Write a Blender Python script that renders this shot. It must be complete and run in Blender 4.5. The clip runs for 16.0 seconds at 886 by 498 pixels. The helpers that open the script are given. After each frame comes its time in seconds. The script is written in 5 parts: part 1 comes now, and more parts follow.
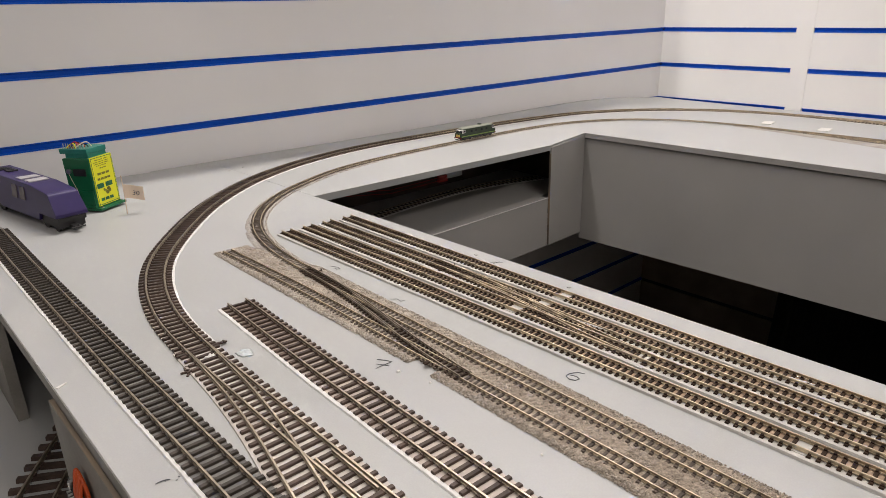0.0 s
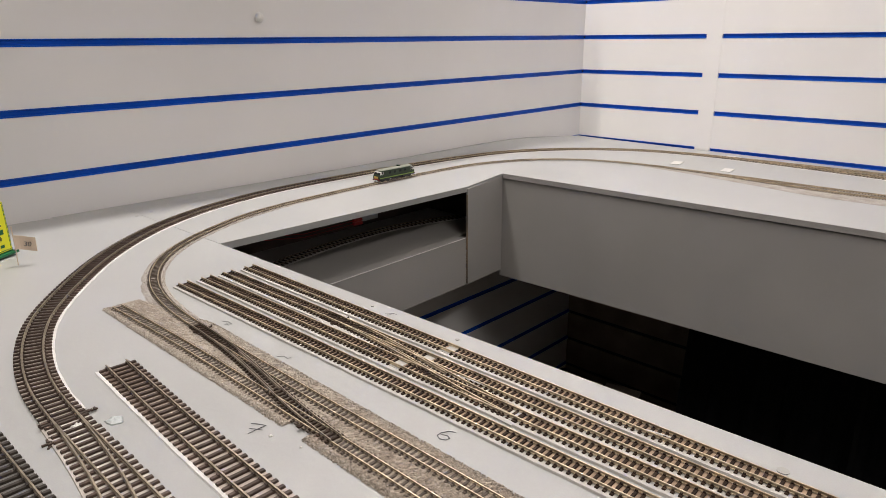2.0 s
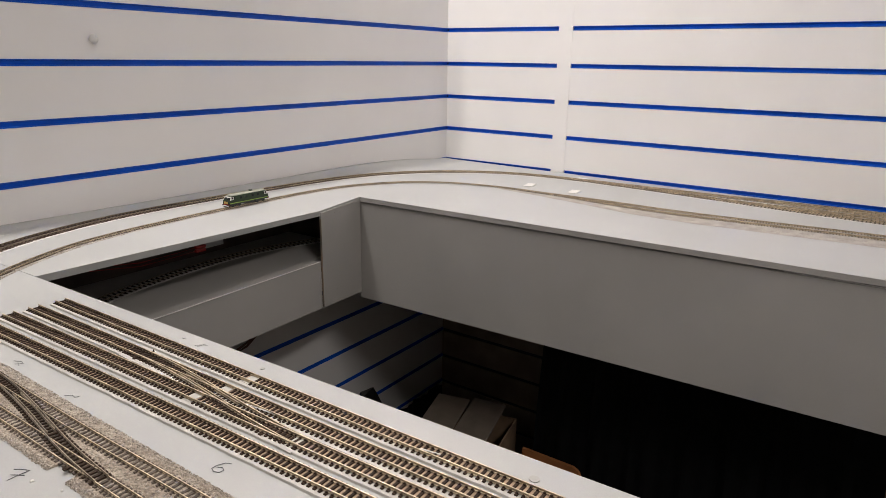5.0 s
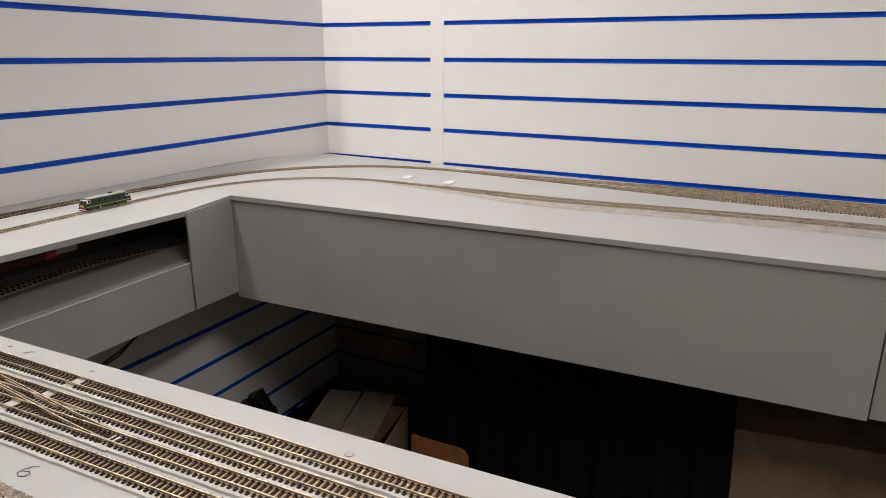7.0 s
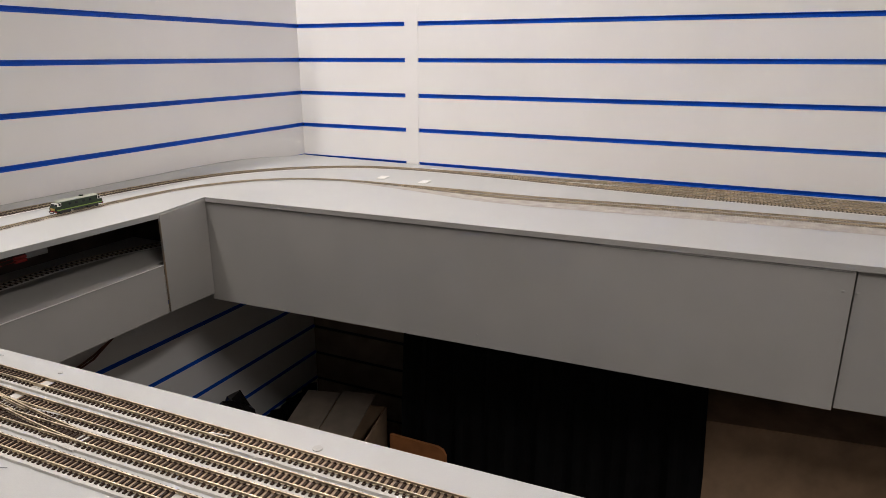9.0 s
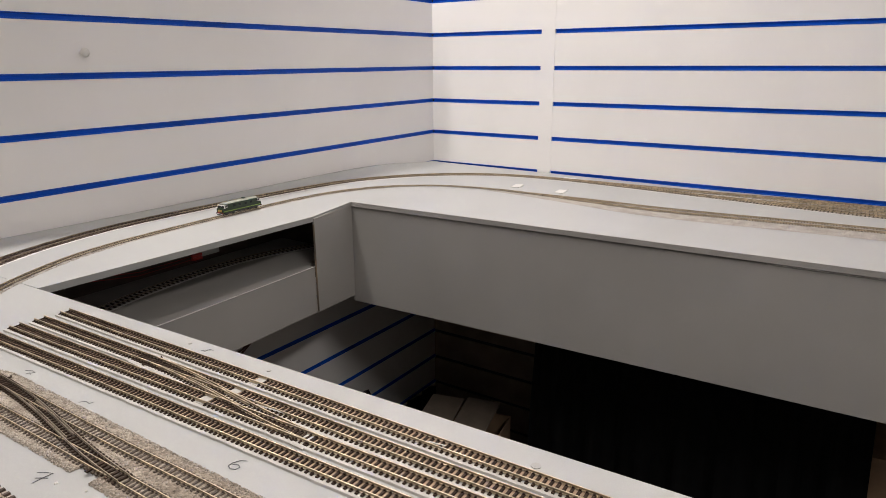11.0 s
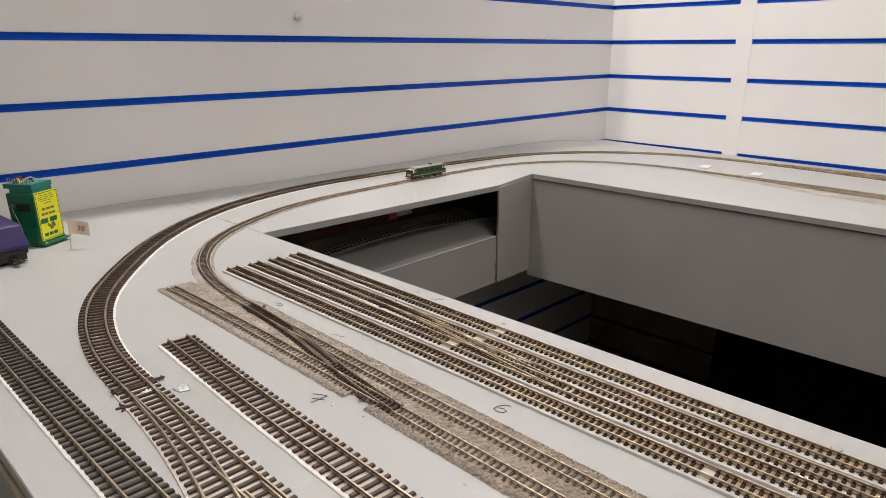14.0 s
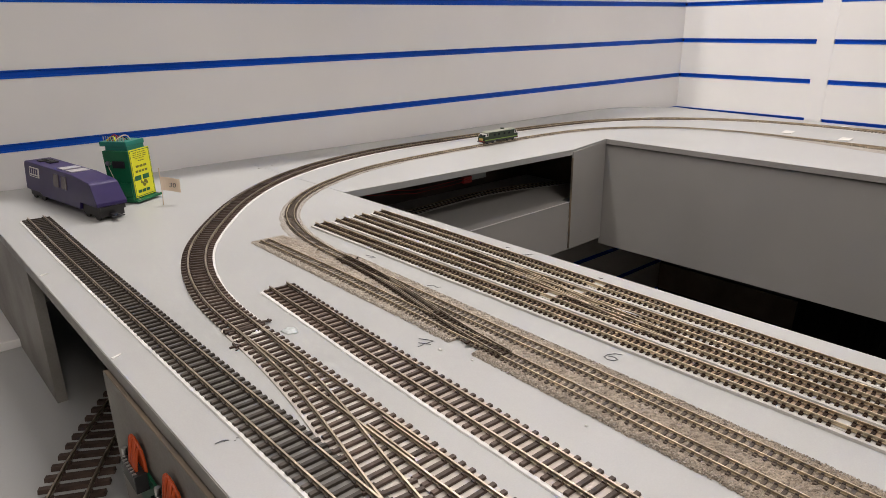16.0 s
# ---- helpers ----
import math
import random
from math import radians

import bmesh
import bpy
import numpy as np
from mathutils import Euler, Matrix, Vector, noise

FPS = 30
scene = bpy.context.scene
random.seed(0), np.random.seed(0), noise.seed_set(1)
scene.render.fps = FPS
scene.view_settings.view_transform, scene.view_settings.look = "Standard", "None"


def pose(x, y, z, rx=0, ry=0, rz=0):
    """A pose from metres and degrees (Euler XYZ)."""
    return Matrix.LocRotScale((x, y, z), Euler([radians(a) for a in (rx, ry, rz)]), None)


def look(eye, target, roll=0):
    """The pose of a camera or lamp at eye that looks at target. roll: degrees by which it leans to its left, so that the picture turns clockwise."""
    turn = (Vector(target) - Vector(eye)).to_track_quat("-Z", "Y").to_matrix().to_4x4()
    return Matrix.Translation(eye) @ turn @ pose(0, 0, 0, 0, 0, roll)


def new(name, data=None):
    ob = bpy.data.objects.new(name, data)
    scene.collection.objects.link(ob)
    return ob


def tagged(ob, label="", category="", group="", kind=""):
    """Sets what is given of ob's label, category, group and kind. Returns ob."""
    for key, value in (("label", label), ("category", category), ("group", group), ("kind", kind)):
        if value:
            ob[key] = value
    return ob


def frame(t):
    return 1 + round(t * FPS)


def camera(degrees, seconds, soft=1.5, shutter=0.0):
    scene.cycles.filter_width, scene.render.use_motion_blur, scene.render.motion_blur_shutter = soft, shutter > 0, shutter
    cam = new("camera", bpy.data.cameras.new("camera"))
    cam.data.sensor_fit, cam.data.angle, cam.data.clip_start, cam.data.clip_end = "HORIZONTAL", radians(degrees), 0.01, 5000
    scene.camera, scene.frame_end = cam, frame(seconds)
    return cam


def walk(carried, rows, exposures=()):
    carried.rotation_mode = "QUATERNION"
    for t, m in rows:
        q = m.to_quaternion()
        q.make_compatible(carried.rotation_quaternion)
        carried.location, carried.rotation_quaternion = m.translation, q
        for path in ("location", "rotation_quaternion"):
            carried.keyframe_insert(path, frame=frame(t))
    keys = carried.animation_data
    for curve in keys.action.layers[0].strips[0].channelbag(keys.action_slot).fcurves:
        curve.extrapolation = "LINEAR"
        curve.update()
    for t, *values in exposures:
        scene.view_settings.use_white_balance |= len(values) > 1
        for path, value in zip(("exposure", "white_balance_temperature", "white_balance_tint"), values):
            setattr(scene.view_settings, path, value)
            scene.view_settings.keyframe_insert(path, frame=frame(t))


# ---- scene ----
cam = camera(68.24, 16.0, soft=0.8)
PATH = [
    (0, (-1.8463, -1.1017, 1.2751), (-0.6161, 0.3156, 0.5838), -1.51),
    (0.5, (-1.8401, -1.1094, 1.2835), (-0.5877, 0.3016, 0.6197), -1.14),
    (1, (-1.8292, -1.1198, 1.2922), (-0.5359, 0.2651, 0.6525), -0.77),
    (1.5, (-1.8191, -1.1302, 1.2968), (-0.4849, 0.2238, 0.6751), -0.69),
    (2, (-1.8079, -1.1401, 1.3012), (-0.4388, 0.1823, 0.6874), -0.54),
    (2.5, (-1.7973, -1.1499, 1.3043), (-0.3950, 0.1403, 0.6970), -0.37),
    (3, (-1.7921, -1.1609, 1.3061), (-0.3612, 0.1014, 0.7068), -0.37),
    (3.5, (-1.7837, -1.1733, 1.3107), (-0.3205, 0.0552, 0.7192), -0.13),
    (4, (-1.7753, -1.1870, 1.3164), (-0.2739, 0.0024, 0.7408), 0.32),
    (6.5, (-1.7424, -1.2861, 1.3167), (-0.0668, -0.3547, 0.7466), 0.43),
    (7, (-1.7386, -1.3036, 1.3153), (-0.0298, -0.4355, 0.7441), 0.21),
    (7.5, (-1.7366, -1.3194, 1.3127), (-0.0017, -0.5030, 0.7439), 0.21),
    (8, (-1.7362, -1.3349, 1.3067), (0.0147, -0.5588, 0.7303), -0.22),
    (10.5, (-1.7727, -1.2562, 1.3317), (-0.1278, -0.2633, 0.7761), -0.07),
    (11, (-1.7862, -1.2290, 1.3230), (-0.1887, -0.1609, 0.7687), -0.39),
    (11.5, (-1.7958, -1.2049, 1.3133), (-0.2469, -0.0702, 0.7537), -0.49),
    (12, (-1.8066, -1.1852, 1.3041), (-0.3034, 0.0020, 0.7287), -0.73),
    (12.5, (-1.8168, -1.1683, 1.2990), (-0.3599, 0.0698, 0.7120), -0.90),
    (13, (-1.8276, -1.1546, 1.2949), (-0.4068, 0.1250, 0.7085), -0.76),
    (13.5, (-1.8377, -1.1429, 1.2892), (-0.4587, 0.1781, 0.6949), -0.79),
    (14, (-1.8469, -1.1311, 1.2844), (-0.5023, 0.2273, 0.6956), 0.03),
    (14.5, (-1.8573, -1.1207, 1.2780), (-0.5475, 0.2717, 0.6903), 0.12),
    (15, (-1.8653, -1.1133, 1.2697), (-0.5899, 0.2997, 0.6559), 0.21),
    (15.5, (-1.8724, -1.1068, 1.2634), (-0.6243, 0.3208, 0.6274), -0.37),
    (16, (-1.8786, -1.1015, 1.2590), (-0.6615, 0.3448, 0.6056), -0.88),
]
walk(cam, [(t, look(eye, target, roll)) for t, eye, target, roll in PATH])

# ---- world and lamps ----
world = bpy.data.worlds.new("world")
scene.world = world
world.use_nodes = True
world.node_tree.nodes["Background"].inputs[0].default_value = (1.0, 0.95, 0.9, 1)
world.node_tree.nodes["Background"].inputs[1].default_value = 0.02
scene.view_settings.exposure = 0.0


def area_lamp(name, x, y, z, sx, sy, power, colour=(1.0, 0.936, 0.885)):
    data = bpy.data.lights.new(name, "AREA")
    data.shape, data.size, data.size_y, data.energy, data.color = "RECTANGLE", sx, sy, power, colour
    ob = new(name, data)
    ob.matrix_world = pose(x, y, z)
    return ob


area_lamp("lamp_wall", -0.90, -0.035, 2.72, 1.3, 0.06, 30.0)
area_lamp("lamp_main", -1.05, -0.80, 2.72, 1.0, 0.12, 3.6)
area_lamp("lamp_room", -1.95, -2.50, 2.72, 0.8, 0.20, 23.0)

# ---- materials ----


def mat(name, col, rough=0.6, metal=0.0, spec=0.5, var=0.08, scale=30.0, bump=0.0, bump_scale=200.0, col2=None, fine=None, dist=0.0006):
    m = bpy.data.materials.new(name)
    m.use_nodes = True
    nt = m.node_tree
    b = nt.nodes["Principled BSDF"]
    b.inputs["Roughness"].default_value, b.inputs["Metallic"].default_value = rough, metal
    b.inputs["Specular IOR Level"].default_value = spec
    tc = nt.nodes.new("ShaderNodeTexCoord")
    n1 = nt.nodes.new("ShaderNodeTexNoise")
    n1.inputs["Scale"].default_value, n1.inputs["Detail"].default_value = scale, 4.0
    nt.links.new(tc.outputs["Object"], n1.inputs["Vector"])
    ramp = nt.nodes.new("ShaderNodeValToRGB")
    c2 = col2 if col2 else tuple(c * (1 - 2 * var) for c in col)
    c1 = col if col2 else tuple(min(1, c * (1 + var)) for c in col)
    ramp.color_ramp.elements[0].position, ramp.color_ramp.elements[1].position = 0.32, 0.68
    ramp.color_ramp.elements[0].color, ramp.color_ramp.elements[1].color = (*c2, 1), (*c1, 1)
    nt.links.new(n1.outputs["Fac"], ramp.inputs["Fac"])
    out = ramp.outputs["Color"]
    if fine:
        n2 = nt.nodes.new("ShaderNodeTexNoise")
        n2.inputs["Scale"].default_value, n2.inputs["Detail"].default_value = fine[0], 2.0
        nt.links.new(tc.outputs["Object"], n2.inputs["Vector"])
        mr = nt.nodes.new("ShaderNodeMapRange")
        mr.inputs["From Min"].default_value, mr.inputs["From Max"].default_value = 0.3, 0.7
        mr.inputs["To Min"].default_value, mr.inputs["To Max"].default_value = 1 - fine[1], 1 + fine[1]
        nt.links.new(n2.outputs["Fac"], mr.inputs["Value"])
        mul = nt.nodes.new("ShaderNodeMix")
        mul.data_type, mul.blend_type = "RGBA", "MULTIPLY"
        mul.inputs["Factor"].default_value = 1.0
        nt.links.new(out, mul.inputs["A"])
        nt.links.new(mr.outputs["Result"], mul.inputs["B"])
        out = mul.outputs["Result"]
    nt.links.new(out, b.inputs["Base Color"])
    if bump:
        nb = nt.nodes.new("ShaderNodeTexNoise")
        nb.inputs["Scale"].default_value, nb.inputs["Detail"].default_value = bump_scale, 3.0
        nt.links.new(tc.outputs["Object"], nb.inputs["Vector"])
        bp = nt.nodes.new("ShaderNodeBump")
        bp.inputs["Strength"].default_value, bp.inputs["Distance"].default_value = bump, dist
        nt.links.new(nb.outputs["Fac"], bp.inputs["Height"])
        nt.links.new(bp.outputs["Normal"], b.inputs["Normal"])
    return m


def vary_by_piece(m, amount):
    """Makes alike pieces differ a little in brightness."""
    nt = m.node_tree
    b = nt.nodes["Principled BSDF"]
    link = b.inputs["Base Color"].links[0]
    src = link.from_socket
    info = nt.nodes.new("ShaderNodeObjectInfo")
    mr = nt.nodes.new("ShaderNodeMapRange")
    mr.inputs["To Min"].default_value, mr.inputs["To Max"].default_value = 1 - amount, 1 + amount
    nt.links.new(info.outputs["Random"], mr.inputs["Value"])
    mul = nt.nodes.new("ShaderNodeMix")
    mul.data_type, mul.blend_type = "RGBA", "MULTIPLY"
    mul.inputs["Factor"].default_value = 1.0
    nt.links.new(src, mul.inputs["A"])
    nt.links.new(mr.outputs["Result"], mul.inputs["B"])
    nt.links.new(mul.outputs["Result"], b.inputs["Base Color"])
    return m


M_LAMINATE = mat("white_laminate", (0.88, 0.862, 0.848), 0.42, var=0.02, scale=3.0, bump=0.05, bump_scale=300)
M_BLUE = mat("blue_plastic", (0.0028, 0.100, 0.60), 0.38, spec=0.25, var=0.08, scale=8.0)
M_GREY = mat("grey_paint", (0.452, 0.455, 0.446), 0.42, var=0.03, scale=4.0, bump=0.12, bump_scale=160, fine=(900.0, 0.03))
M_GREYSIDE = mat("grey_paint_matt", (0.425, 0.412, 0.392), 0.62, var=0.04, scale=5.0, bump=0.15, bump_scale=120, fine=(700.0, 0.03))
M_RAWMDF = mat("raw_mdf_edge", (0.42, 0.31, 0.21), 0.8, col2=(0.16, 0.14, 0.12), scale=14.0)
M_WHITEGLUE = mat("white_underlay", (0.57, 0.545, 0.51), 0.6, var=0.06, scale=60.0, bump=0.3, bump_scale=300)
M_WHITEEDGE = mat("clean_white_underlay", (0.82, 0.80, 0.77), 0.6, var=0.05, scale=60.0, bump=0.3, bump_scale=300)
M_FLOOR = mat("dark_floor", (0.03, 0.027, 0.024), 0.7, var=0.2, scale=8.0, bump=0.2)
M_CEIL = mat("ceiling_white", (0.8, 0.78, 0.75), 0.8, var=0.03, scale=5.0)
M_SLEEPER = vary_by_piece(mat("sleeper_brown", (0.080, 0.054, 0.043), 0.55, spec=0.3, var=0.2, scale=120.0, bump=0.3, bump_scale=900), 0.2)
M_SLEEPERBLK = vary_by_piece(mat("sleeper_black", (0.060, 0.048, 0.039), 0.55, spec=0.3, var=0.2, scale=120.0, bump=0.3, bump_scale=900), 0.2)
M_RAIL = mat("rail_nickel", (0.43, 0.365, 0.28), 0.38, metal=0.9, var=0.15, scale=80.0)
M_SLEEPERDUST = vary_by_piece(mat("sleeper_dusty", (0.120, 0.091, 0.070), 0.75, var=0.25, scale=150.0, bump=0.3, bump_scale=900), 0.25)
M_SLEEPERRED = vary_by_piece(mat("sleeper_red_brown", (0.090, 0.061, 0.048), 0.55, spec=0.3, var=0.2, scale=120.0, bump=0.3, bump_scale=900), 0.22)
M_SLEEPERN = vary_by_piece(mat("sleeper_dark_brown", (0.050, 0.031, 0.021), 0.65, spec=0.15, var=0.2, scale=120.0, bump=0.3, bump_scale=900), 0.25)
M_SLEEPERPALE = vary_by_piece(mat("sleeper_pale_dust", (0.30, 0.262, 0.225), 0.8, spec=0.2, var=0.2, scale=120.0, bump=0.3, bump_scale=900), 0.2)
M_GAPBROWN = mat("brown_underlay", (0.40, 0.285, 0.20), 0.8, var=0.15, scale=60.0)
M_DIRTYWHITE = mat("dirty_white_underlay", (0.67, 0.62, 0.57), 0.7, col2=(0.46, 0.41, 0.365), scale=22.0, bump=0.3, bump_scale=300)
M_GLUE = mat("dried_glue", (0.58, 0.62, 0.62), 0.35, var=0.08, scale=200.0)
M_SLEEPERFAR = mat("sleeper_pale_brown", (0.37, 0.315, 0.255), 0.7, var=0.25, scale=60.0)
M_DARKSHEET = mat("dark_brown_sheet", (0.075, 0.058, 0.050), 0.9, var=0.2, scale=15.0)
M_GAPWORN = mat("worn_underlay", (0.68, 0.60, 0.55), 0.75, col2=(0.46, 0.39, 0.34), scale=14.0, bump=0.3, bump_scale=300)


def tint_along_y(m, y0, y1, tint):
    """Tints a material towards y1, left as it is at y0 and beyond."""
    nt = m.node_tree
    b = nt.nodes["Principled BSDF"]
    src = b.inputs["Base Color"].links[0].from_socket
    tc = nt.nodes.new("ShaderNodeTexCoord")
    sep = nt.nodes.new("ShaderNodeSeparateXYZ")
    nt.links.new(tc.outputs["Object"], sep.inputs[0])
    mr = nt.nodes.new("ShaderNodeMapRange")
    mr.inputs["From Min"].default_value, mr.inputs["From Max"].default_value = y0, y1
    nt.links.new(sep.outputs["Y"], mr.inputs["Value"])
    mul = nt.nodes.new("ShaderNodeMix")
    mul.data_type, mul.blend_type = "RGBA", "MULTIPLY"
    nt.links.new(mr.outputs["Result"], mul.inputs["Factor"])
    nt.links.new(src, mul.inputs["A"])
    mul.inputs["B"].default_value = (*tint, 1)
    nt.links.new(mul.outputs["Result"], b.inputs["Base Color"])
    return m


# underlay browner and dirtier towards its north end
tint_along_y(M_GAPWORN, -0.86, -0.62, (0.46, 0.40, 0.35))
M_GAPDARK = mat("dark_underlay", (0.19, 0.180, 0.168), 0.8, var=0.15, scale=60.0)
M_GAPTAN = mat("tan_underlay", (0.43, 0.38, 0.325), 0.8, var=0.15, scale=60.0)
# bronze rails; the lighter colour also carries the gleam of far rails
M_BRASSGLEAM = mat("rail_bronze_gleam", (0.66, 0.555, 0.40), 0.40, metal=0.75, var=0.2, scale=80.0)


def ballast_material():
    m = mat("ballast", (0.46, 0.42, 0.365), 0.92, col2=(0.31, 0.27, 0.23), scale=55.0, bump=0.6, bump_scale=1200, dist=0.0006)
    nt = m.node_tree
    b = nt.nodes["Principled BSDF"]
    src = b.inputs["Base Color"].links[0].from_socket
    tc = nt.nodes.new("ShaderNodeTexCoord")
    vo = nt.nodes.new("ShaderNodeTexVoronoi")
    vo.inputs["Scale"].default_value = 1300.0
    nt.links.new(tc.outputs["Object"], vo.inputs["Vector"])
    ramp = nt.nodes.new("ShaderNodeValToRGB")
    e = ramp.color_ramp.elements
    e[0].position, e[0].color = 0.05, (0.58, 0.55, 0.51, 1)
    e[1].position, e[1].color = 0.75, (1.25, 1.2, 1.15, 1)
    nt.links.new(vo.outputs["Color"], ramp.inputs["Fac"])
    mul = nt.nodes.new("ShaderNodeMix")
    mul.data_type, mul.blend_type = "RGBA", "MULTIPLY"
    mul.inputs["Factor"].default_value = 1.0
    nt.links.new(src, mul.inputs["A"])
    nt.links.new(ramp.outputs["Color"], mul.inputs["B"])
    nt.links.new(mul.outputs["Result"], b.inputs["Base Color"])
    return m


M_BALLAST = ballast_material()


def stones_material():
    m = mat("ballast_stones", (0.40, 0.36, 0.32), 0.9, var=0.1, scale=60.0)
    nt = m.node_tree
    b = nt.nodes["Principled BSDF"]
    geo = nt.nodes.new("ShaderNodeNewGeometry")
    ramp = nt.nodes.new("ShaderNodeValToRGB")
    e = ramp.color_ramp.elements
    e[0].position, e[0].color = 0.0, (0.22, 0.185, 0.15, 1)
    e[1].position, e[1].color = 1.0, (0.66, 0.60, 0.52, 1)
    mid = e.new(0.6)
    mid.color = (0.47, 0.42, 0.365, 1)
    nt.links.new(geo.outputs["Random Per Island"], ramp.inputs["Fac"])
    nt.links.new(ramp.outputs["Color"], b.inputs["Base Color"])
    return m


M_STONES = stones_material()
M_PALEBALLAST = mat("pale_ballast", (0.46, 0.425, 0.385), 0.9, col2=(0.33, 0.295, 0.26), scale=40.0, bump=0.5, bump_scale=900)
for m in (M_BALLAST, M_STONES):  # darker towards the aisle
    tint_along_y(m, -0.70, -1.05, (0.74, 0.70, 0.66))
M_INKFAINT = mat("faint_ink", (0.17, 0.17, 0.175), 0.5)
# blotchy weathered paint, its colour also darkened for the shaded west side
M_WEATHEREDSHADE = mat("weathered_shaded_grey_paint", (0.30, 0.285, 0.255), 0.65, col2=(0.19, 0.175, 0.155), scale=14.0, bump=0.35, bump_scale=90, fine=(400.0, 0.06))
M_INK = mat("pen_ink", (0.075, 0.075, 0.085), 0.5)
M_GREEN = mat("loco_green", (0.014, 0.031, 0.012), 0.4, spec=0.35, var=0.05, scale=100)
M_LIME = mat("lime_stripe", (0.20, 0.32, 0.05), 0.4, var=0.03)
M_PALEROOF = mat("pale_roof", (0.30, 0.31, 0.25), 0.5, var=0.05, scale=100)
M_BAG = mat("glossy_black_film", (0.014, 0.013, 0.013), 0.16, spec=0.7, var=0.1, bump=0.4, bump_scale=60)
M_BLACK = mat("black_plastic", (0.018, 0.017, 0.018), 0.5, var=0.1)
M_CLOTH = mat("cloth_and_blocker", (0.006, 0.006, 0.007), 0.9, var=0.2)
M_PURPLE = mat("purple_paint", (0.024, 0.012, 0.092), 0.38, var=0.06, scale=40)
M_WHITE = mat("white_plastic", (0.78, 0.76, 0.72), 0.45, var=0.03)
M_BOXGREEN = mat("box_green", (0.006, 0.135, 0.050), 0.35, var=0.06, scale=60)
M_TEAL = mat("teal_plastic", (0.01, 0.20, 0.16), 0.4, var=0.06)
M_YELLOW = mat("yellow_card", (0.85, 0.83, 0.02), 0.5, var=0.03)
M_CARD = mat("cardboard", (0.42, 0.28, 0.175), 0.85, var=0.1, scale=20)
M_PALECARD = mat("flag_paper", (0.80, 0.65, 0.50), 0.7, var=0.05)
M_ORANGE = mat("orange_wire", (0.52, 0.075, 0.014), 0.45, var=0.05)
M_RED = mat("red_plastic", (0.38, 0.016, 0.016), 0.45, var=0.05)
M_PCB = mat("circuit_green", (0.01, 0.10, 0.05), 0.4, var=0.1)
M_METAL = mat("steel", (0.55, 0.54, 0.52), 0.3, metal=1.0, var=0.05)
M_GLASSDARK = mat("dark_window", (0.02, 0.022, 0.025), 0.12, var=0.02)
M_YELLOWDULL = mat("dull_yellow", (0.55, 0.38, 0.10), 0.5, var=0.05)
M_SMOKE = mat("smoked_window", (0.12, 0.10, 0.11), 0.25, var=0.08, scale=30)
M_OLIVE = mat("olive_print", (0.20, 0.20, 0.02), 0.6)
M_METALGREY = mat("grey_plastic", (0.33, 0.33, 0.33), 0.45, var=0.05)
M_PALEGREYCARD = mat("grey_card", (0.24, 0.195, 0.155), 0.85, var=0.08, scale=20)
M_DULLWALL = mat("dull_wall", (0.32, 0.30, 0.28), 0.8, var=0.05, scale=4)
M_EDGE = mat("table_edge", (0.33, 0.315, 0.29), 0.6, var=0.15, scale=40, bump=0.3)
M_ORANGECARD = mat("orange_card", (0.42, 0.16, 0.05), 0.8, var=0.1)

# ---- building helpers ----
UP = Vector((-0.0, 0.0, 1.0))
PLANE = (1.0023, -0.0223, 0.0082)  # the table's top: height at the room's corner, rise along x and y
_n = Vector((-PLANE[1], -PLANE[2], 1.0)).normalized()
TAB = Matrix.Translation((0, 0, PLANE[0])) @ UP.rotation_difference(_n).to_matrix().to_4x4()
I4 = Matrix.Identity(4)


def mesh_of(name, bm, material, smooth=False):
    me = bpy.data.meshes.new(name)
    bm.normal_update()
    bm.to_mesh(me)
    bm.free()
    me.materials.append(material)
    if smooth:
        for p in me.polygons:
            p.use_smooth = True
    return me


def thing(name, m=I4, label="", category="", group="", kind=""):
    ob = new(name)
    ob.empty_display_size = 0.02
    ob.matrix_world = m
    return tagged(ob, label, category, group, kind)


def part(name, bm, material, parent, label="", smooth=False, m=None):
    ob = new(name, mesh_of(name, bm, material, smooth))
    ob.parent = parent
    if m is not None:
        ob.matrix_basis = m
    return tagged(ob, label)


def solid(name, bm, material, m=I4, label="", category="", group="", kind="", smooth=False):
    ob = new(name, mesh_of(name, bm, material, smooth))
    ob.matrix_world = m
    return tagged(ob, label, category, group, kind)


def box(bm, x0, x1, y0, y1, z0, z1, m=None, bev=0.0):
    r = bmesh.ops.create_cube(bm, size=1.0)
    vs = r["verts"]
    for v in vs:
        v.co = Vector((x0 + (v.co.x + 0.5) * (x1 - x0), y0 + (v.co.y + 0.5) * (y1 - y0), z0 + (v.co.z + 0.5) * (z1 - z0)))
        if m is not None:
            v.co = m @ v.co
    if bev:
        es = list({e for v in vs for e in v.link_edges})
        bmesh.ops.bevel(bm, geom=es, offset=bev, segments=2, affect="EDGES", profile=0.7)
    return bm


def boxed(*a, m=None, bev=0.0):
    return box(bmesh.new(), *a, m=m, bev=bev)


def prism(bm, outline, z0, z1):
    """A slab with the given outline of (x, y)."""
    lo = [bm.verts.new((x, y, z0)) for x, y in outline]
    hi = [bm.verts.new((x, y, z1)) for x, y in outline]
    n = len(outline)
    bm.faces.new(lo[::-1])
    bm.faces.new(hi)
    for i in range(n):
        bm.faces.new((lo[i], lo[(i + 1) % n], hi[(i + 1) % n], hi[i]))
    bmesh.ops.recalc_face_normals(bm, faces=bm.faces)
    return bm


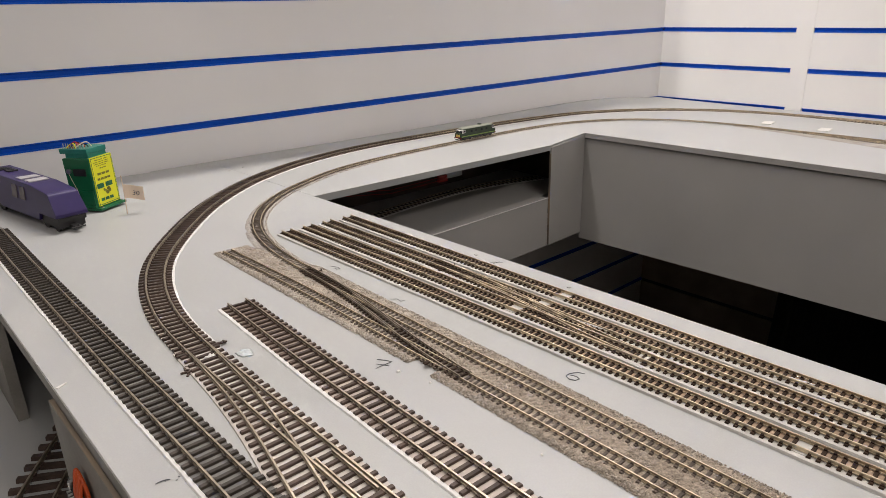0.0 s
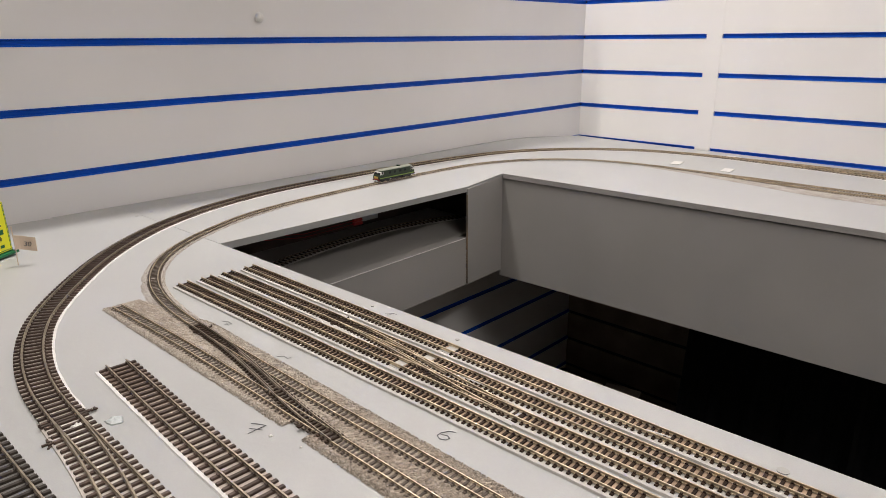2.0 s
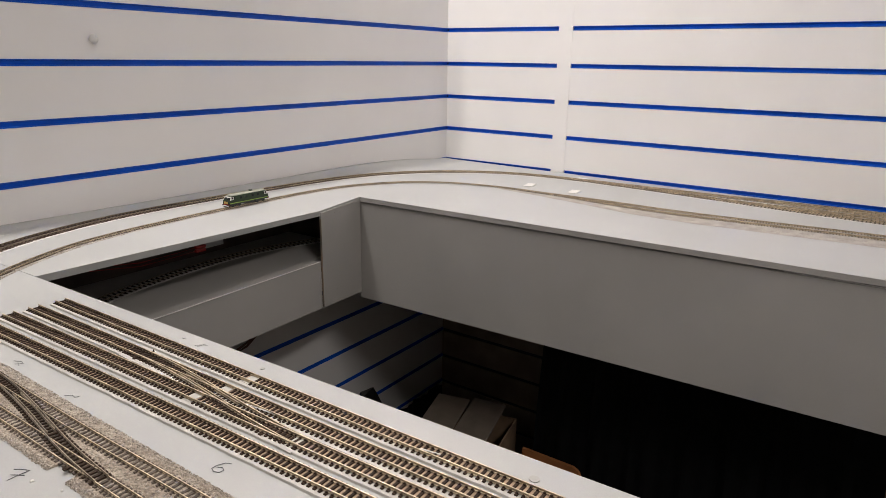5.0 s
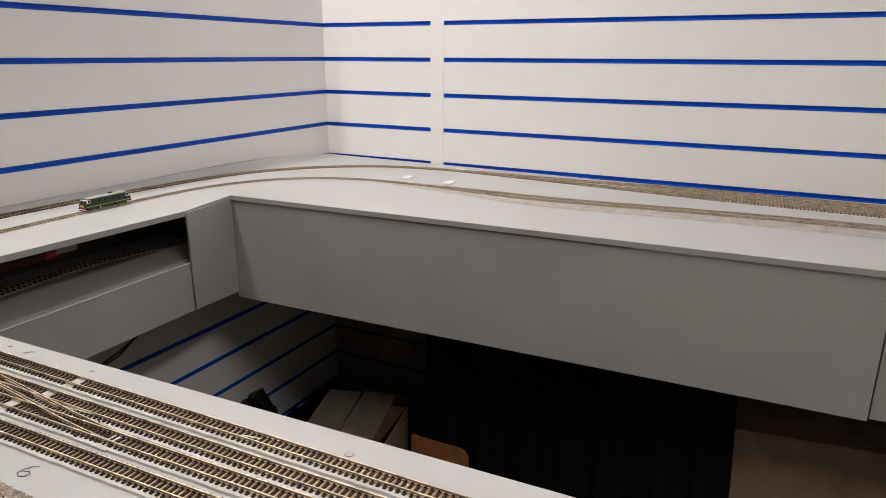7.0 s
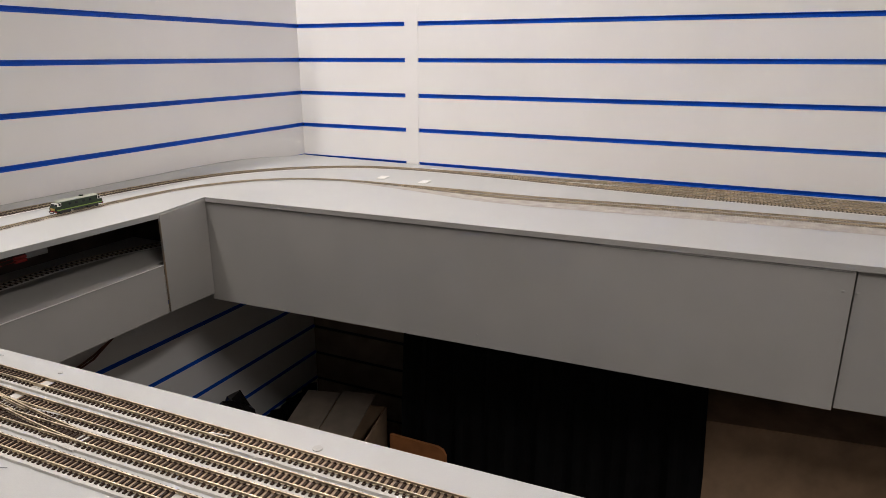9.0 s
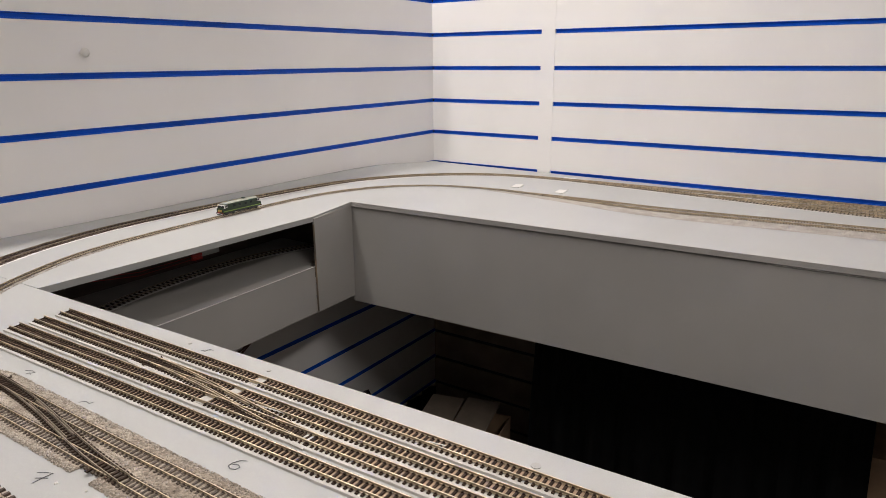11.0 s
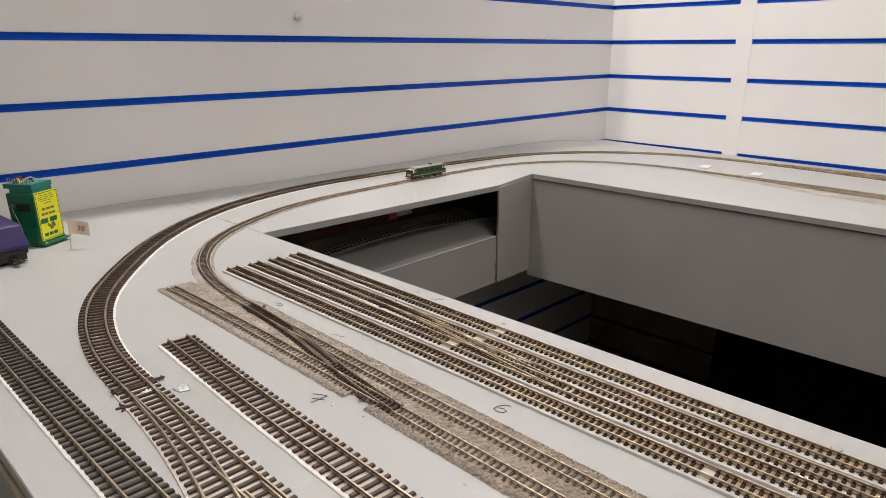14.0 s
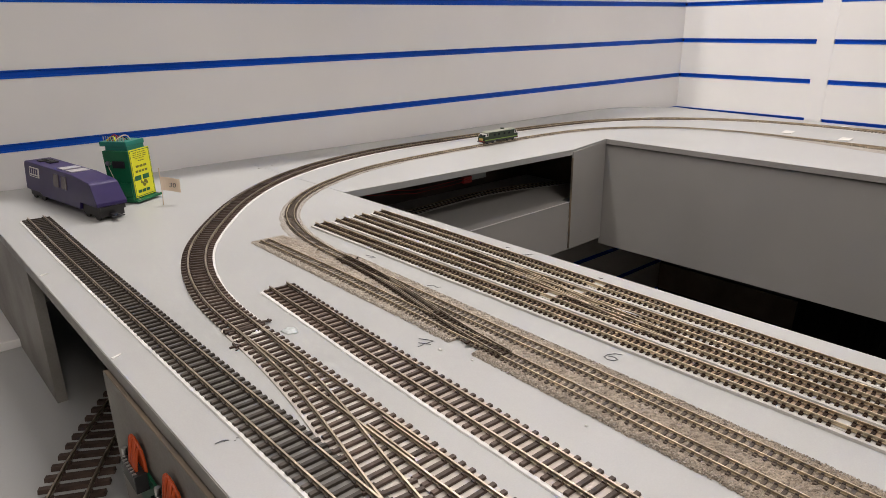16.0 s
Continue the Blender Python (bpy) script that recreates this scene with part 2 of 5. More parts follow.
def cyl(bm, x, y, z0, z1, r, seg=12, r2=None, m=None):
    res = bmesh.ops.create_cone(bm, cap_ends=True, segments=seg, radius1=r, radius2=r if r2 is None else r2, depth=z1 - z0)
    for v in res["verts"]:
        v.co += Vector((x, y, (z0 + z1) / 2))
        if m is not None:
            v.co = m @ v.co
    return bm


def tube(bm, pts, r, seg=6):
    """A round wire along points."""
    pts = [Vector(p) for p in pts]
    rings = []
    for i, p in enumerate(pts):
        d = (pts[min(i + 1, len(pts) - 1)] - pts[max(i - 1, 0)]).normalized()
        a = d.orthogonal().normalized()
        b = d.cross(a)
        rings.append([bm.verts.new(p + r * (math.cos(t) * a + math.sin(t) * b)) for t in (k * 2 * math.pi / seg for k in range(seg))])
    for u, v in zip(rings, rings[1:]):
        # join to the nearest start so that the tube does not twist
        k0 = min(range(seg), key=lambda k: (v[k].co - u[0].co).length)
        for k in range(seg):
            bm.faces.new((u[k], u[(k + 1) % seg], v[(k0 + k + 1) % seg], v[(k0 + k) % seg]))
    bm.faces.new(rings[0][::-1]), bm.faces.new(rings[-1])
    bmesh.ops.recalc_face_normals(bm, faces=bm.faces)
    return bm


def spline(pts, step=0.004):
    """A smooth line through the points, cut into even steps."""
    p = [Vector((x, y, 0)) for x, y in pts]
    if len(p) == 2:
        dense = [p[0].lerp(p[1], i / 200) for i in range(201)]
    else:
        q = [2 * p[0] - p[1], *p, 2 * p[-1] - p[-2]]
        dense = []
        for i in range(1, len(q) - 2):
            a, b, c, d = q[i - 1 : i + 3]
            for k in range(40):
                t = k / 40
                dense.append(0.5 * (2 * b + (c - a) * t + (2 * a - 5 * b + 4 * c - d) * t * t + (3 * b - a - 3 * c + d) * t**3))
        dense.append(p[-1])
    run, total = [0.0], 0.0
    for a, b in zip(dense, dense[1:]):
        total += (b - a).length
        run.append(total)
    n = max(2, int(round(total / step)))
    out, j = [], 0
    for i in range(n + 1):
        s = total * i / n
        while j < len(run) - 2 and run[j + 1] < s:
            j += 1
        f = (s - run[j]) / max(1e-9, run[j + 1] - run[j])
        out.append(dense[j].lerp(dense[j + 1], min(1, max(0, f))))
    if len(p) > 3:  # ease the bends between the given points
        for _ in range(int((0.022 / step) ** 2 * 3)):
            out = [out[0], *((a + 2 * b + c) / 4 for a, b, c in zip(out, out[1:], out[2:])), out[-1]]
    return out


def headings(line):
    out = []
    for i in range(len(line)):
        d = line[min(i + 1, len(line) - 1)] - line[max(i - 1, 0)]
        out.append(d.normalized())
    return out


def sweep(line, offset, profile):
    """A bmesh swept along the line: profile points are (across, up), from the line moved sideways by offset."""
    bm = bmesh.new()
    rings = []
    for p, d in zip(line, headings(line)):
        side = Vector((-d.y, d.x, 0))
        rings.append([bm.verts.new((*(p + side * (offset + u)).xy, z)) for u, z in profile])
    n = len(profile)
    for a, b in zip(rings, rings[1:]):
        for k in range(n):
            bm.faces.new((a[k], a[(k + 1) % n], b[(k + 1) % n], b[k]))
    bm.faces.new(rings[0][::-1]), bm.faces.new(rings[-1])
    bmesh.ops.recalc_face_normals(bm, faces=bm.faces)
    return bm


class Gauge:
    def __init__(self, gauge, length, width, height, pitch, rail_h, head):
        self.gauge, self.length, self.width, self.height, self.pitch, self.rail_h, self.head = gauge, length, width, height, pitch, rail_h, head
        w, h = head / 2, rail_h
        z = height - 0.0003
        f = w * 1.7
        self.profile = [(-f, z), (f, z), (f, z + h * 0.18), (w * 0.45, z + h * 0.3), (w * 0.45, z + h * 0.62), (w, z + h * 0.7), (w, z + h),
                        (-w, z + h), (-w, z + h * 0.7), (-w * 0.45, z + h * 0.62), (-w * 0.45, z + h * 0.3), (-f, z + h * 0.18)]
        self.cache = {}

    def sleeper(self, length, material):
        key = (round(length, 3), material.name)
        if key not in self.cache:
            bm = boxed(-length / 2, length / 2, -self.width / 2, self.width / 2, 0, self.height)
            top = [v for v in bm.verts if v.co.z > self.height / 2]
            for v in top:
                v.co.x *= 1 - 0.0006 / length
                v.co.y *= 0.8
            for s in (-1, 1) if abs(length - self.length) < 0.0011 else ():  # rail chairs
                for u in (-1, 1):
                    cx = s * self.gauge / 2 + u * self.head * 1.25
                    box(bm, cx - self.head * 0.55, cx + self.head * 0.55, -self.width * 0.35, self.width * 0.35, self.height, self.height + self.rail_h * 0.32)
            self.cache[key] = mesh_of("sleeper", bm, material)
        return self.cache[key]


OO = Gauge(0.0165, 0.0300, 0.0032, 0.0016, 0.0076, 0.0024, 0.0012)
NN = Gauge(0.0090, 0.0154, 0.0024, 0.0010, 0.0052, 0.0019, 0.00075)
NS = Gauge(0.0112, 0.0183, 0.0025, 0.0010, 0.0052, 0.0025, 0.0010)


def put_sleepers(parent, line, g, material, z=0.0, singles=True, skip=(), pitch=None, jitter=0.02):
    hd = headings(line)
    step = (line[1] - line[0]).length
    total = step * (len(line) - 1)
    n = int(total / (pitch or g.pitch))
    me = g.sleeper(g.length, material)
    bm = None if singles else bmesh.new()
    rnd = random.Random(len(line))
    for k in range(n):
        s = (k + 0.5) * total / n
        if any(a <= s <= b for a, b in skip):
            continue
        i = min(len(line) - 2, int(s / step))
        p = line[i].lerp(line[i + 1], s / step - i)
        a = math.atan2(hd[i].y, hd[i].x) - math.pi / 2 + rnd.uniform(-jitter, jitter)
        m = Matrix.Translation((p.x, p.y, z)) @ Matrix.Rotation(a, 4, "Z")
        if singles:
            ob = new("sleeper", me)
            ob.parent = parent
            ob.matrix_basis = m
        else:
            j = len(bm.verts)
            bm.from_mesh(me)
            bm.verts.ensure_lookup_table()
            for v in bm.verts[j:]:
                v.co = m @ v.co
    if not singles:
        tagged(part("sleeper_run", bm, material, parent), kind="stuff")


def track(pts, g, sleeper_mat, rail_mat, label, group, z=0.0, m=TAB, singles=True, under=None, under_mat=None, skip=(), pitch=None, step=0.004, name="railway_track", core=0.0):
    """A length of model track: two rails, its sleepers and, with under=(one side, other side, height), an underlay with white edges reaching that far beyond the sleepers; core narrows its middle strip on either side."""
    line = spline(pts, step)
    t = thing(name, m, label, "track", group)
    zz = z + (under[2] if under else 0.0)
    for s in (-1, 1):
        part("rail", sweep(line, s * g.gauge / 2, [(u, w + zz) for u, w in g.profile]), rail_mat, t)
    put_sleepers(t, line, g, sleeper_mat, zz, singles, skip, pitch)
    if under:
        h = g.length / 2
        lo, hi, top = under
        for a, b in skip:  # bare white underlay at the rail joints
            gap_line = [line[0].lerp(line[-1], a / ((line[-1] - line[0]).length)), line[0].lerp(line[-1], b / ((line[-1] - line[0]).length))]
            part("joint_patch", sweep(gap_line, 0, [(-h + 0.001, zz - 0.0001), (h - 0.001, zz - 0.0001), (h - 0.001, zz + 0.0003), (-h + 0.001, zz + 0.0003)]), M_WHITEGLUE, t, "bare white underlay at a rail joint")
        c = h - 0.0004 - core
        part("underlay", sweep(line, 0, [(-c, z + 0.0002), (c, z + 0.0002), (c, z + top), (-c, z + top)]), under_mat or M_WHITEGLUE, t)
        for a, b in ((-h - lo, -c), (c, h + hi)):
            if b - a > 0.001:
                rnd = random.Random(len(line))
                bm = sweep(line, 0, [(a, z + 0.0002), (b, z + 0.0002), (b, z + top - 0.0001), (a + (0.0006 if a < 0 else 0), z + top - 0.0001)])
                for v in bm.verts:  # hand-cut edge
                    v.co.x += 0.0007 * noise.noise(v.co * 60)
                    v.co.y += 0.0007 * noise.noise(v.co * 60 + Vector((5, 5, 5)))
                part("white_edge", bm, M_WHITEGLUE if g is NS else M_WHITEEDGE, t, "white underlay edge")
    return t, line


def turnout(main, div, g, sleeper_mat, rail_mat, label, z=0.0, m=TAB, motor=1, bar_at=0.02, pitch=None):
    """Points: a straight road and one that leaves it, on shared sleepers that grow longer."""
    a, b = spline(main, 0.004), spline(div, 0.004)
    t = thing("track_points", m, label, "track points", "track points")
    for line, nm in ((a, "stock_rail"), (b, "diverging_rail")):
        for s in (-1, 1):
            part(nm, sweep(line, s * g.gauge / 2, [(u, w + z + (0.0 if nm == "stock_rail" else -0.00005)) for u, w in g.profile]), rail_mat, t)
    h = g.length / 2
    part("underlay", sweep(a, 0, [(-h + 0.0005, 0.0002), (h - 0.0005, 0.0002), (h - 0.0005, z), (-h + 0.0005, z)]), M_DIRTYWHITE, t)
    part("underlay", sweep(b, 0, [(-h - 0.0016, 0.0001), (h - 0.0005, 0.0001), (h - 0.0005, z - 0.0002), (-h - 0.0012, z - 0.0002)]), M_DIRTYWHITE, t)
    d0 = (a[-1] - a[0]).normalized()
    side = Vector((-d0.y, d0.x, 0))
    total = (a[-1] - a[0]).length
    n = int(total / (pitch or g.pitch))
    ang = math.atan2(d0.y, d0.x) - math.pi / 2

    def lay(c, length, turn):
        ob = new("sleeper", g.sleeper(round(length / 0.002) * 0.002, sleeper_mat))
        ob.parent = t
        ob.matrix_basis = Matrix.Translation((c.x, c.y, z)) @ Matrix.Rotation(turn, 4, "Z")

    for k in range(n):
        s = (k + 0.5) * total / n
        p = a[0] + d0 * s
        near_b = [q for q in b if abs((q - p).dot(d0)) < 0.004]
        off = (near_b[0] - p).dot(side) if near_b else 0.0
        lo, hi = min(-h, off - h), max(h, off + h)
        if hi - lo > 1.9 * g.length:
            lay(p, g.length, ang)
            lay(p + side * off, g.length, ang - 0.12)
        else:
            lay(p + side * (lo + hi) / 2, hi - lo, ang)
    for s in (-1, 1):  # check rails beside the crossing
        mid = a[0] + d0 * total * 0.60
        seg = [mid + d0 * u + side * s * (g.gauge / 2 - g.head * 2.2) for u in (-0.022, -0.018, 0.018, 0.022)]
        part("check_rail", sweep(seg, 0, [(u * 0.8, w + z) for u, w in g.profile]), rail_mat, t)
    p = a[0] + d0 * bar_at
    mm = Matrix.Translation((p.x, p.y, z)) @ Matrix.Rotation(ang, 4, "Z")
    bm = boxed(-h - 0.001, h + 0.002, -g.width * 0.4, g.width * 0.4, g.height * 0.2, g.height, m=mm)
    cyl(bm, motor * (h + 0.002), 0, g.height, g.height + 0.0022, 0.0008, 8, m=mm)
    for k in range(5):
        u = -motor * (h + 0.002 + 0.0012 * k)
        box(bm, u - 0.0007, u + 0.0007, -0.0024 + 0.0012 * (k % 3), 0.0006 + 0.0009 * (k % 2), 0, 0.0009 + 0.0004 * (k % 2), m=mm)
    part("throw_bar", bm, sleeper_mat, t, "brown throw bar with bent tabs")
    return t


# ---- room shell ----
X0, Y0, ZT = -3.4, -3.0, 2.9
solid("floor", boxed(X0 - 0.1, 0.12, Y0 - 0.1, 0.1, -0.1, 0.0), M_FLOOR, kind="structure")
solid("ceiling", boxed(X0 - 0.1, 0.12, Y0 - 0.1, 0.1, ZT, ZT + 0.1), M_CEIL, kind="structure")
solid("wall_south", boxed(X0 - 0.1, 0.12, Y0 - 0.1, Y0, 0, ZT), M_DULLWALL, kind="structure")
solid("wall_west", boxed(X0 - 0.1, X0, Y0, 0.1, 0, ZT), M_DULLWALL, kind="structure")


def slat_wall(name, axis, runs, top, first_z):
    """A slatted display wall: a backing board, laminate boards 10 cm apart and blue plastic inserts in the grooves between them."""
    gap, deep, thick = 0.0115, 0.0055, 0.018
    w = thing(name, label="white laminate slat wall with blue plastic groove inserts", category="wall", kind="structure")

    def place(bm):
        if axis == "x":  # the wall whose face is y = 0
            return bm
        for v in bm.verts:
            v.co = Vector((v.co.y, v.co.x, v.co.z))
        bmesh.ops.reverse_faces(bm, faces=bm.faces)
        return bm

    lo, hi = min(r[0] for r in runs), max(r[1] for r in runs)
    part("backing_board", place(boxed(lo, hi, deep + 0.002, thick + 0.05, 0, top)), M_LAMINATE, w)
    for a, b in runs:
        k = 0
        while True:
            z0, z1 = first_z + 0.1 * k + gap / 2, first_z + 0.1 * (k + 1) - gap / 2
            z0 = max(z0, 0.0)
            z1 = min(z1, top)
            if z0 >= top:
                break
            bm = boxed(a, b, 0, deep + 0.002, z0, z1)
            part("slat", place(bm), M_LAMINATE, w)
            zc = z1 + gap / 2
            if zc < top - 0.05:
                prof = [(-0.0008, zc - gap / 2 + 0.0002), (-0.0008, zc - gap / 2 + 0.0022), (0.0012, zc - gap / 2 + 0.0026), (deep - 0.002, zc - gap / 2 + 0.0022),
                        (deep - 0.002, zc + gap / 2 - 0.0022), (0.0012, zc + gap / 2 - 0.002), (-0.0008, zc + gap / 2 - 0.0012), (-0.0008, zc + gap / 2 - 0.0002),
                        (deep + 0.0018, zc + gap / 2 - 0.0002), (deep + 0.0018, zc - gap / 2 + 0.0002)]
                bm = bmesh.new()
                ends = [[bm.verts.new((x, y, z)) for y, z in prof] for x in (a + 0.001, b - 0.001)]
                n = len(prof)
                for i in range(n):
                    bm.faces.new((ends[0][i], ends[0][(i + 1) % n], ends[1][(i + 1) % n], ends[1][i]))
                bmesh.ops.recalc_face_normals(bm, faces=bm.faces)
                part("groove_insert", place(bm), M_BLUE, w, "blue plastic groove insert")
            k += 1
    return w


slat_wall("wall_north", "x", [(X0, 0.006)], ZT, 0.0)
slat_wall("wall_east", "y", [(-0.378, -0.0001), (Y0, -0.4202)], ZT, 0.0)
solid("wall_east_post", boxed(-0.0006, 0.03, -0.4201, -0.3781, 0, ZT), M_LAMINATE, label="white filler post between slat wall panels", category="wall trim", kind="structure")

# unseen narrow ledge added high on the north wall; its shade lies along the back of the table
ledge = thing("shade_ledge", label="unseen narrow white ledge added high on the slat wall for its shade", category="shelf")
part("board", boxed(X0 + 0.01, -0.40, -0.053, -0.0015, 1.750, 1.768, bev=0.002), M_LAMINATE, ledge)
for k in range(7):
    x = -0.55 - 0.45 * k
    part("bracket", boxed(x - 0.004, x + 0.004, -0.048, -0.0015, 1.715, 1.750, bev=0.001), M_METAL, ledge, "steel bracket")

# ---- the layout table ----
TH = 0.0105
YS = -2.3


def lx(y, x0, x1, y1=-1.0):
    """x on a straight line that is at x0 where y = 0 and at x1 where y = y1."""
    return x0 + (x1 - x0) * y / y1


W_OUT = lambda y: lx(y, -1.8135, -1.7830)
W_IN = lambda y: lx(y, -1.4125, -1.3655)
E_IN = lambda y: lx(y, -0.708, -0.634)

table = thing("layout_table", TAB, "grey painted plywood model railway table round an open well", "table")
c_nw = (W_IN(-0.310), -0.310)
c_n = (-0.856, -0.288)  # where the edge of the north board turns
c_ne = (E_IN(-0.245), -0.245)
part("west_board", prism(bmesh.new(), [(W_OUT(0), -0.002), (W_OUT(YS), YS), (W_IN(YS), YS), c_nw, (-1.4145, -0.002)], -TH, 0), M_GREY, table)
part("north_board", prism(bmesh.new(), [(-1.4137, -0.002), (c_nw[0] + 0.0008, c_nw[1]), c_n, c_ne, (-0.7052, -0.002)], -TH, 0), M_GREY, table)
part("east_board", prism(bmesh.new(), [(-0.7044, -0.002), (c_ne[0] + 0.0008, c_ne[1]), (E_IN(YS), YS), (-0.003, YS), (-0.003, -0.002)], -TH, -0.0003), M_GREY, table)

part("west_edge", prism(bmesh.new(), [(W_OUT(0) - 0.0006, -0.002), (W_OUT(YS) - 0.0006, YS), (W_OUT(YS) - 0.0001, YS), (W_OUT(0) - 0.0001, -0.002)], -TH, -0.0006), M_EDGE, table, "dull brown-grey board edge")
# layers of the plywood along the well
for k in range(5):
    out = 0.00045 if k % 2 else 0.0006
    z1 = -0.0004 - 0.00204 * k
    bm = prism(bmesh.new(), [(E_IN(-0.247) - out, -0.247), (E_IN(-0.247) - 0.0001, -0.247), (E_IN(YS) - 0.0001, YS), (E_IN(YS) - out, YS)], z1 - 0.00196, z1)
    part("ply_layer", bm, M_GREYSIDE, table, "grey painted plywood edge layer")
# skirts and lower decks, level with the room
def slab(name, outline, z0, z1, material, parent, label=""):
    return part(name, prism(bmesh.new(), outline, z0, z1), material, parent, label)


def table_z(x, y):
    return PLANE[0] + PLANE[1] * x + PLANE[2] * y


def panel(name, a, b, thick, bottom, drop, material, parent, label=""):
    """An upright board from a to b whose top follows the underside of the table, drop below its top."""
    bm = bmesh.new()
    d = Vector((b[0] - a[0], b[1] - a[1], 0)).normalized()
    s = Vector((-d.y, d.x, 0)) * thick
    rows = []
    low = bottom if isinstance(bottom, tuple) else (bottom, bottom)
    for p, foot in zip((a, b), low):
        for o in (Vector((0, 0, 0)), s):
            q = Vector((*p, 0)) + o
            rows.append((bm.verts.new((q.x, q.y, foot)), bm.verts.new((q.x, q.y, table_z(q.x, q.y) - drop))))
    (a0, a1), (b0, b1), (c0, c1), (d0, d1) = rows
    for f in ((a0, c0, c1, a1), (b0, b1, d1, d0), (a0, a1, b1, b0), (c0, d0, d1, c1), (a1, c1, d1, b1), (a0, b0, d0, c0)):
        bm.faces.new(f)
    bmesh.ops.recalc_face_normals(bm, faces=bm.faces)
    return part(name, bm, material, parent, label)


frame_of_table = thing("table_skirting", label="grey painted skirt panels below the model railway table", category="panelling")
panel("skirt_panel", (E_IN(-0.240) + 0.003, -0.240), (E_IN(-1.492) + 0.003, -1.492), 0.011, (0.7755, 0.7485), TH + 0.0022, M_GREYSIDE, frame_of_table)
panel("skirt_panel", (E_IN(-1.495) + 0.006, -1.495), (E_IN(YS) + 0.006, YS), 0.011, 0.752, TH + 0.001, M_GREYSIDE, frame_of_table)
panel("corner_panel", (-0.853, -0.2893), (-0.6895, -0.2455), 0.004, (0.812, 0.7905), 0.0045, M_GREYSIDE, frame_of_table)
panel("skirt_panel", (W_OUT(-0.622) - 0.0036, -0.622), (W_OUT(YS) - 0.0036, YS), 0.0060, 0.80, 0.0122, M_WEATHEREDSHADE, frame_of_table)
panel("skirt_panel", (W_OUT(-0.01) + 0.002, -0.01), (W_OUT(-0.345) + 0.002, -0.345), 0.0105, 0.868, TH + 0.0005, M_WEATHEREDSHADE, frame_of_table)
panel("raw_top_edge", (W_OUT(-0.624) - 0.0033, -0.624), (W_OUT(YS) - 0.0033, YS), 0.0026, 0.99, 0.0112, M_RAWMDF, frame_of_table, "bare pale brown board edge")
panel("raw_end_edge", (-0.8542, -0.2896), (-0.8533, -0.2894), 0.0038, 0.814, 0.0165, M_RAWMDF, frame_of_table, "bare brown board edge")

bm = bmesh.new()
tube(bm, [(E_IN(y) + 0.0024, y, table_z(E_IN(y), y) - TH - 0.0023) for y in (-1.10, -1.25, -1.35, -1.490)], 0.0011, 6)
part("worn_edge", bm, M_LAMINATE, frame_of_table, "bright worn top edge")

lower = thing("lower_deck", label="grey painted lower shelf carrying a hidden loop of track", category="shelf")
slab("shelf_front", [(-1.43, -0.3035), (-0.8565, -0.2865), (-0.8565, -0.2765), (-1.43, -0.2935)], 0.811, 0.9125, M_GREYSIDE, lower)
slab("shelf_top", [(-1.50, -0.2945), (-0.858, -0.2755), (-0.855, -0.265), (-0.728, -0.232), (-0.728, -0.01), (-1.50, -0.01)], 0.900, 0.9115, M_GREYSIDE, lower)
# dark sheets added in front of the white wall behind the shelf
slab("shelf_back", [(-1.50, -0.050), (-0.717, -0.050), (-0.717, -0.042), (-1.50, -0.042)], 0.70, 0.985, M_DARKSHEET, lower, "added dark brown sheet behind the shelf")
# black sheet stands in for the shade inside the west recess
slab("recess_shade_sheet", [(-1.60, -0.70), (-1.592, -0.70), (-1.592, -0.03), (-1.60, -0.03)], 0.8685, 1.012, M_CLOTH, lower, "black sheet standing in for shade in the recess under the table")
slab("shelf_end", [(-0.727, -0.228), (-0.717, -0.228), (-0.717, -0.051), (-0.727, -0.051)], 0.83, 0.985, M_DARKSHEET, lower, "added dark brown sheet behind the shelf")
bm = bmesh.new()
tube(bm, [(-1.43, -0.3037, 0.9128), (-0.8565, -0.2867, 0.9128)], 0.0011, 6)
part("bright_edge_line", bm, M_LAMINATE, lower, "bright line along the front edge")
slab("west_deck", [(-2.25, -0.012), (-2.25, -1.05), (-1.56, -1.05), (-1.5025, -0.2955), (-1.5025, -0.012)], 0.856, 0.868, M_GREY, lower)
for x, y, z in ((-2.2, -0.1, 0.856), (-2.2, -0.98, 0.856), (-1.62, -0.98, 0.856), (-1.62, -0.08, 0.856)):
    part("leg", boxed(x - 0.02, x + 0.02, y - 0.02, y + 0.02, 0, z), M_GREYSIDE, lower)
for x, y in ((-1.715, -2.2), (-1.42, -2.2), (-0.50, -2.2), (-0.05, -2.2)):
    part("leg", boxed(x - 0.022, x + 0.022, y - 0.022, y + 0.022, 0, table_z(x, y) - TH - 0.002), M_GREYSIDE, frame_of_table)

# added strip curving up from the north board to the wall
def cove(x):
    for (xa, ha), (xb, hb) in zip(COVE, COVE[1:]):
        if xa <= x <= xb:
            return ha + (hb - ha) * (x - xa) / (xb - xa)
    return 0.0


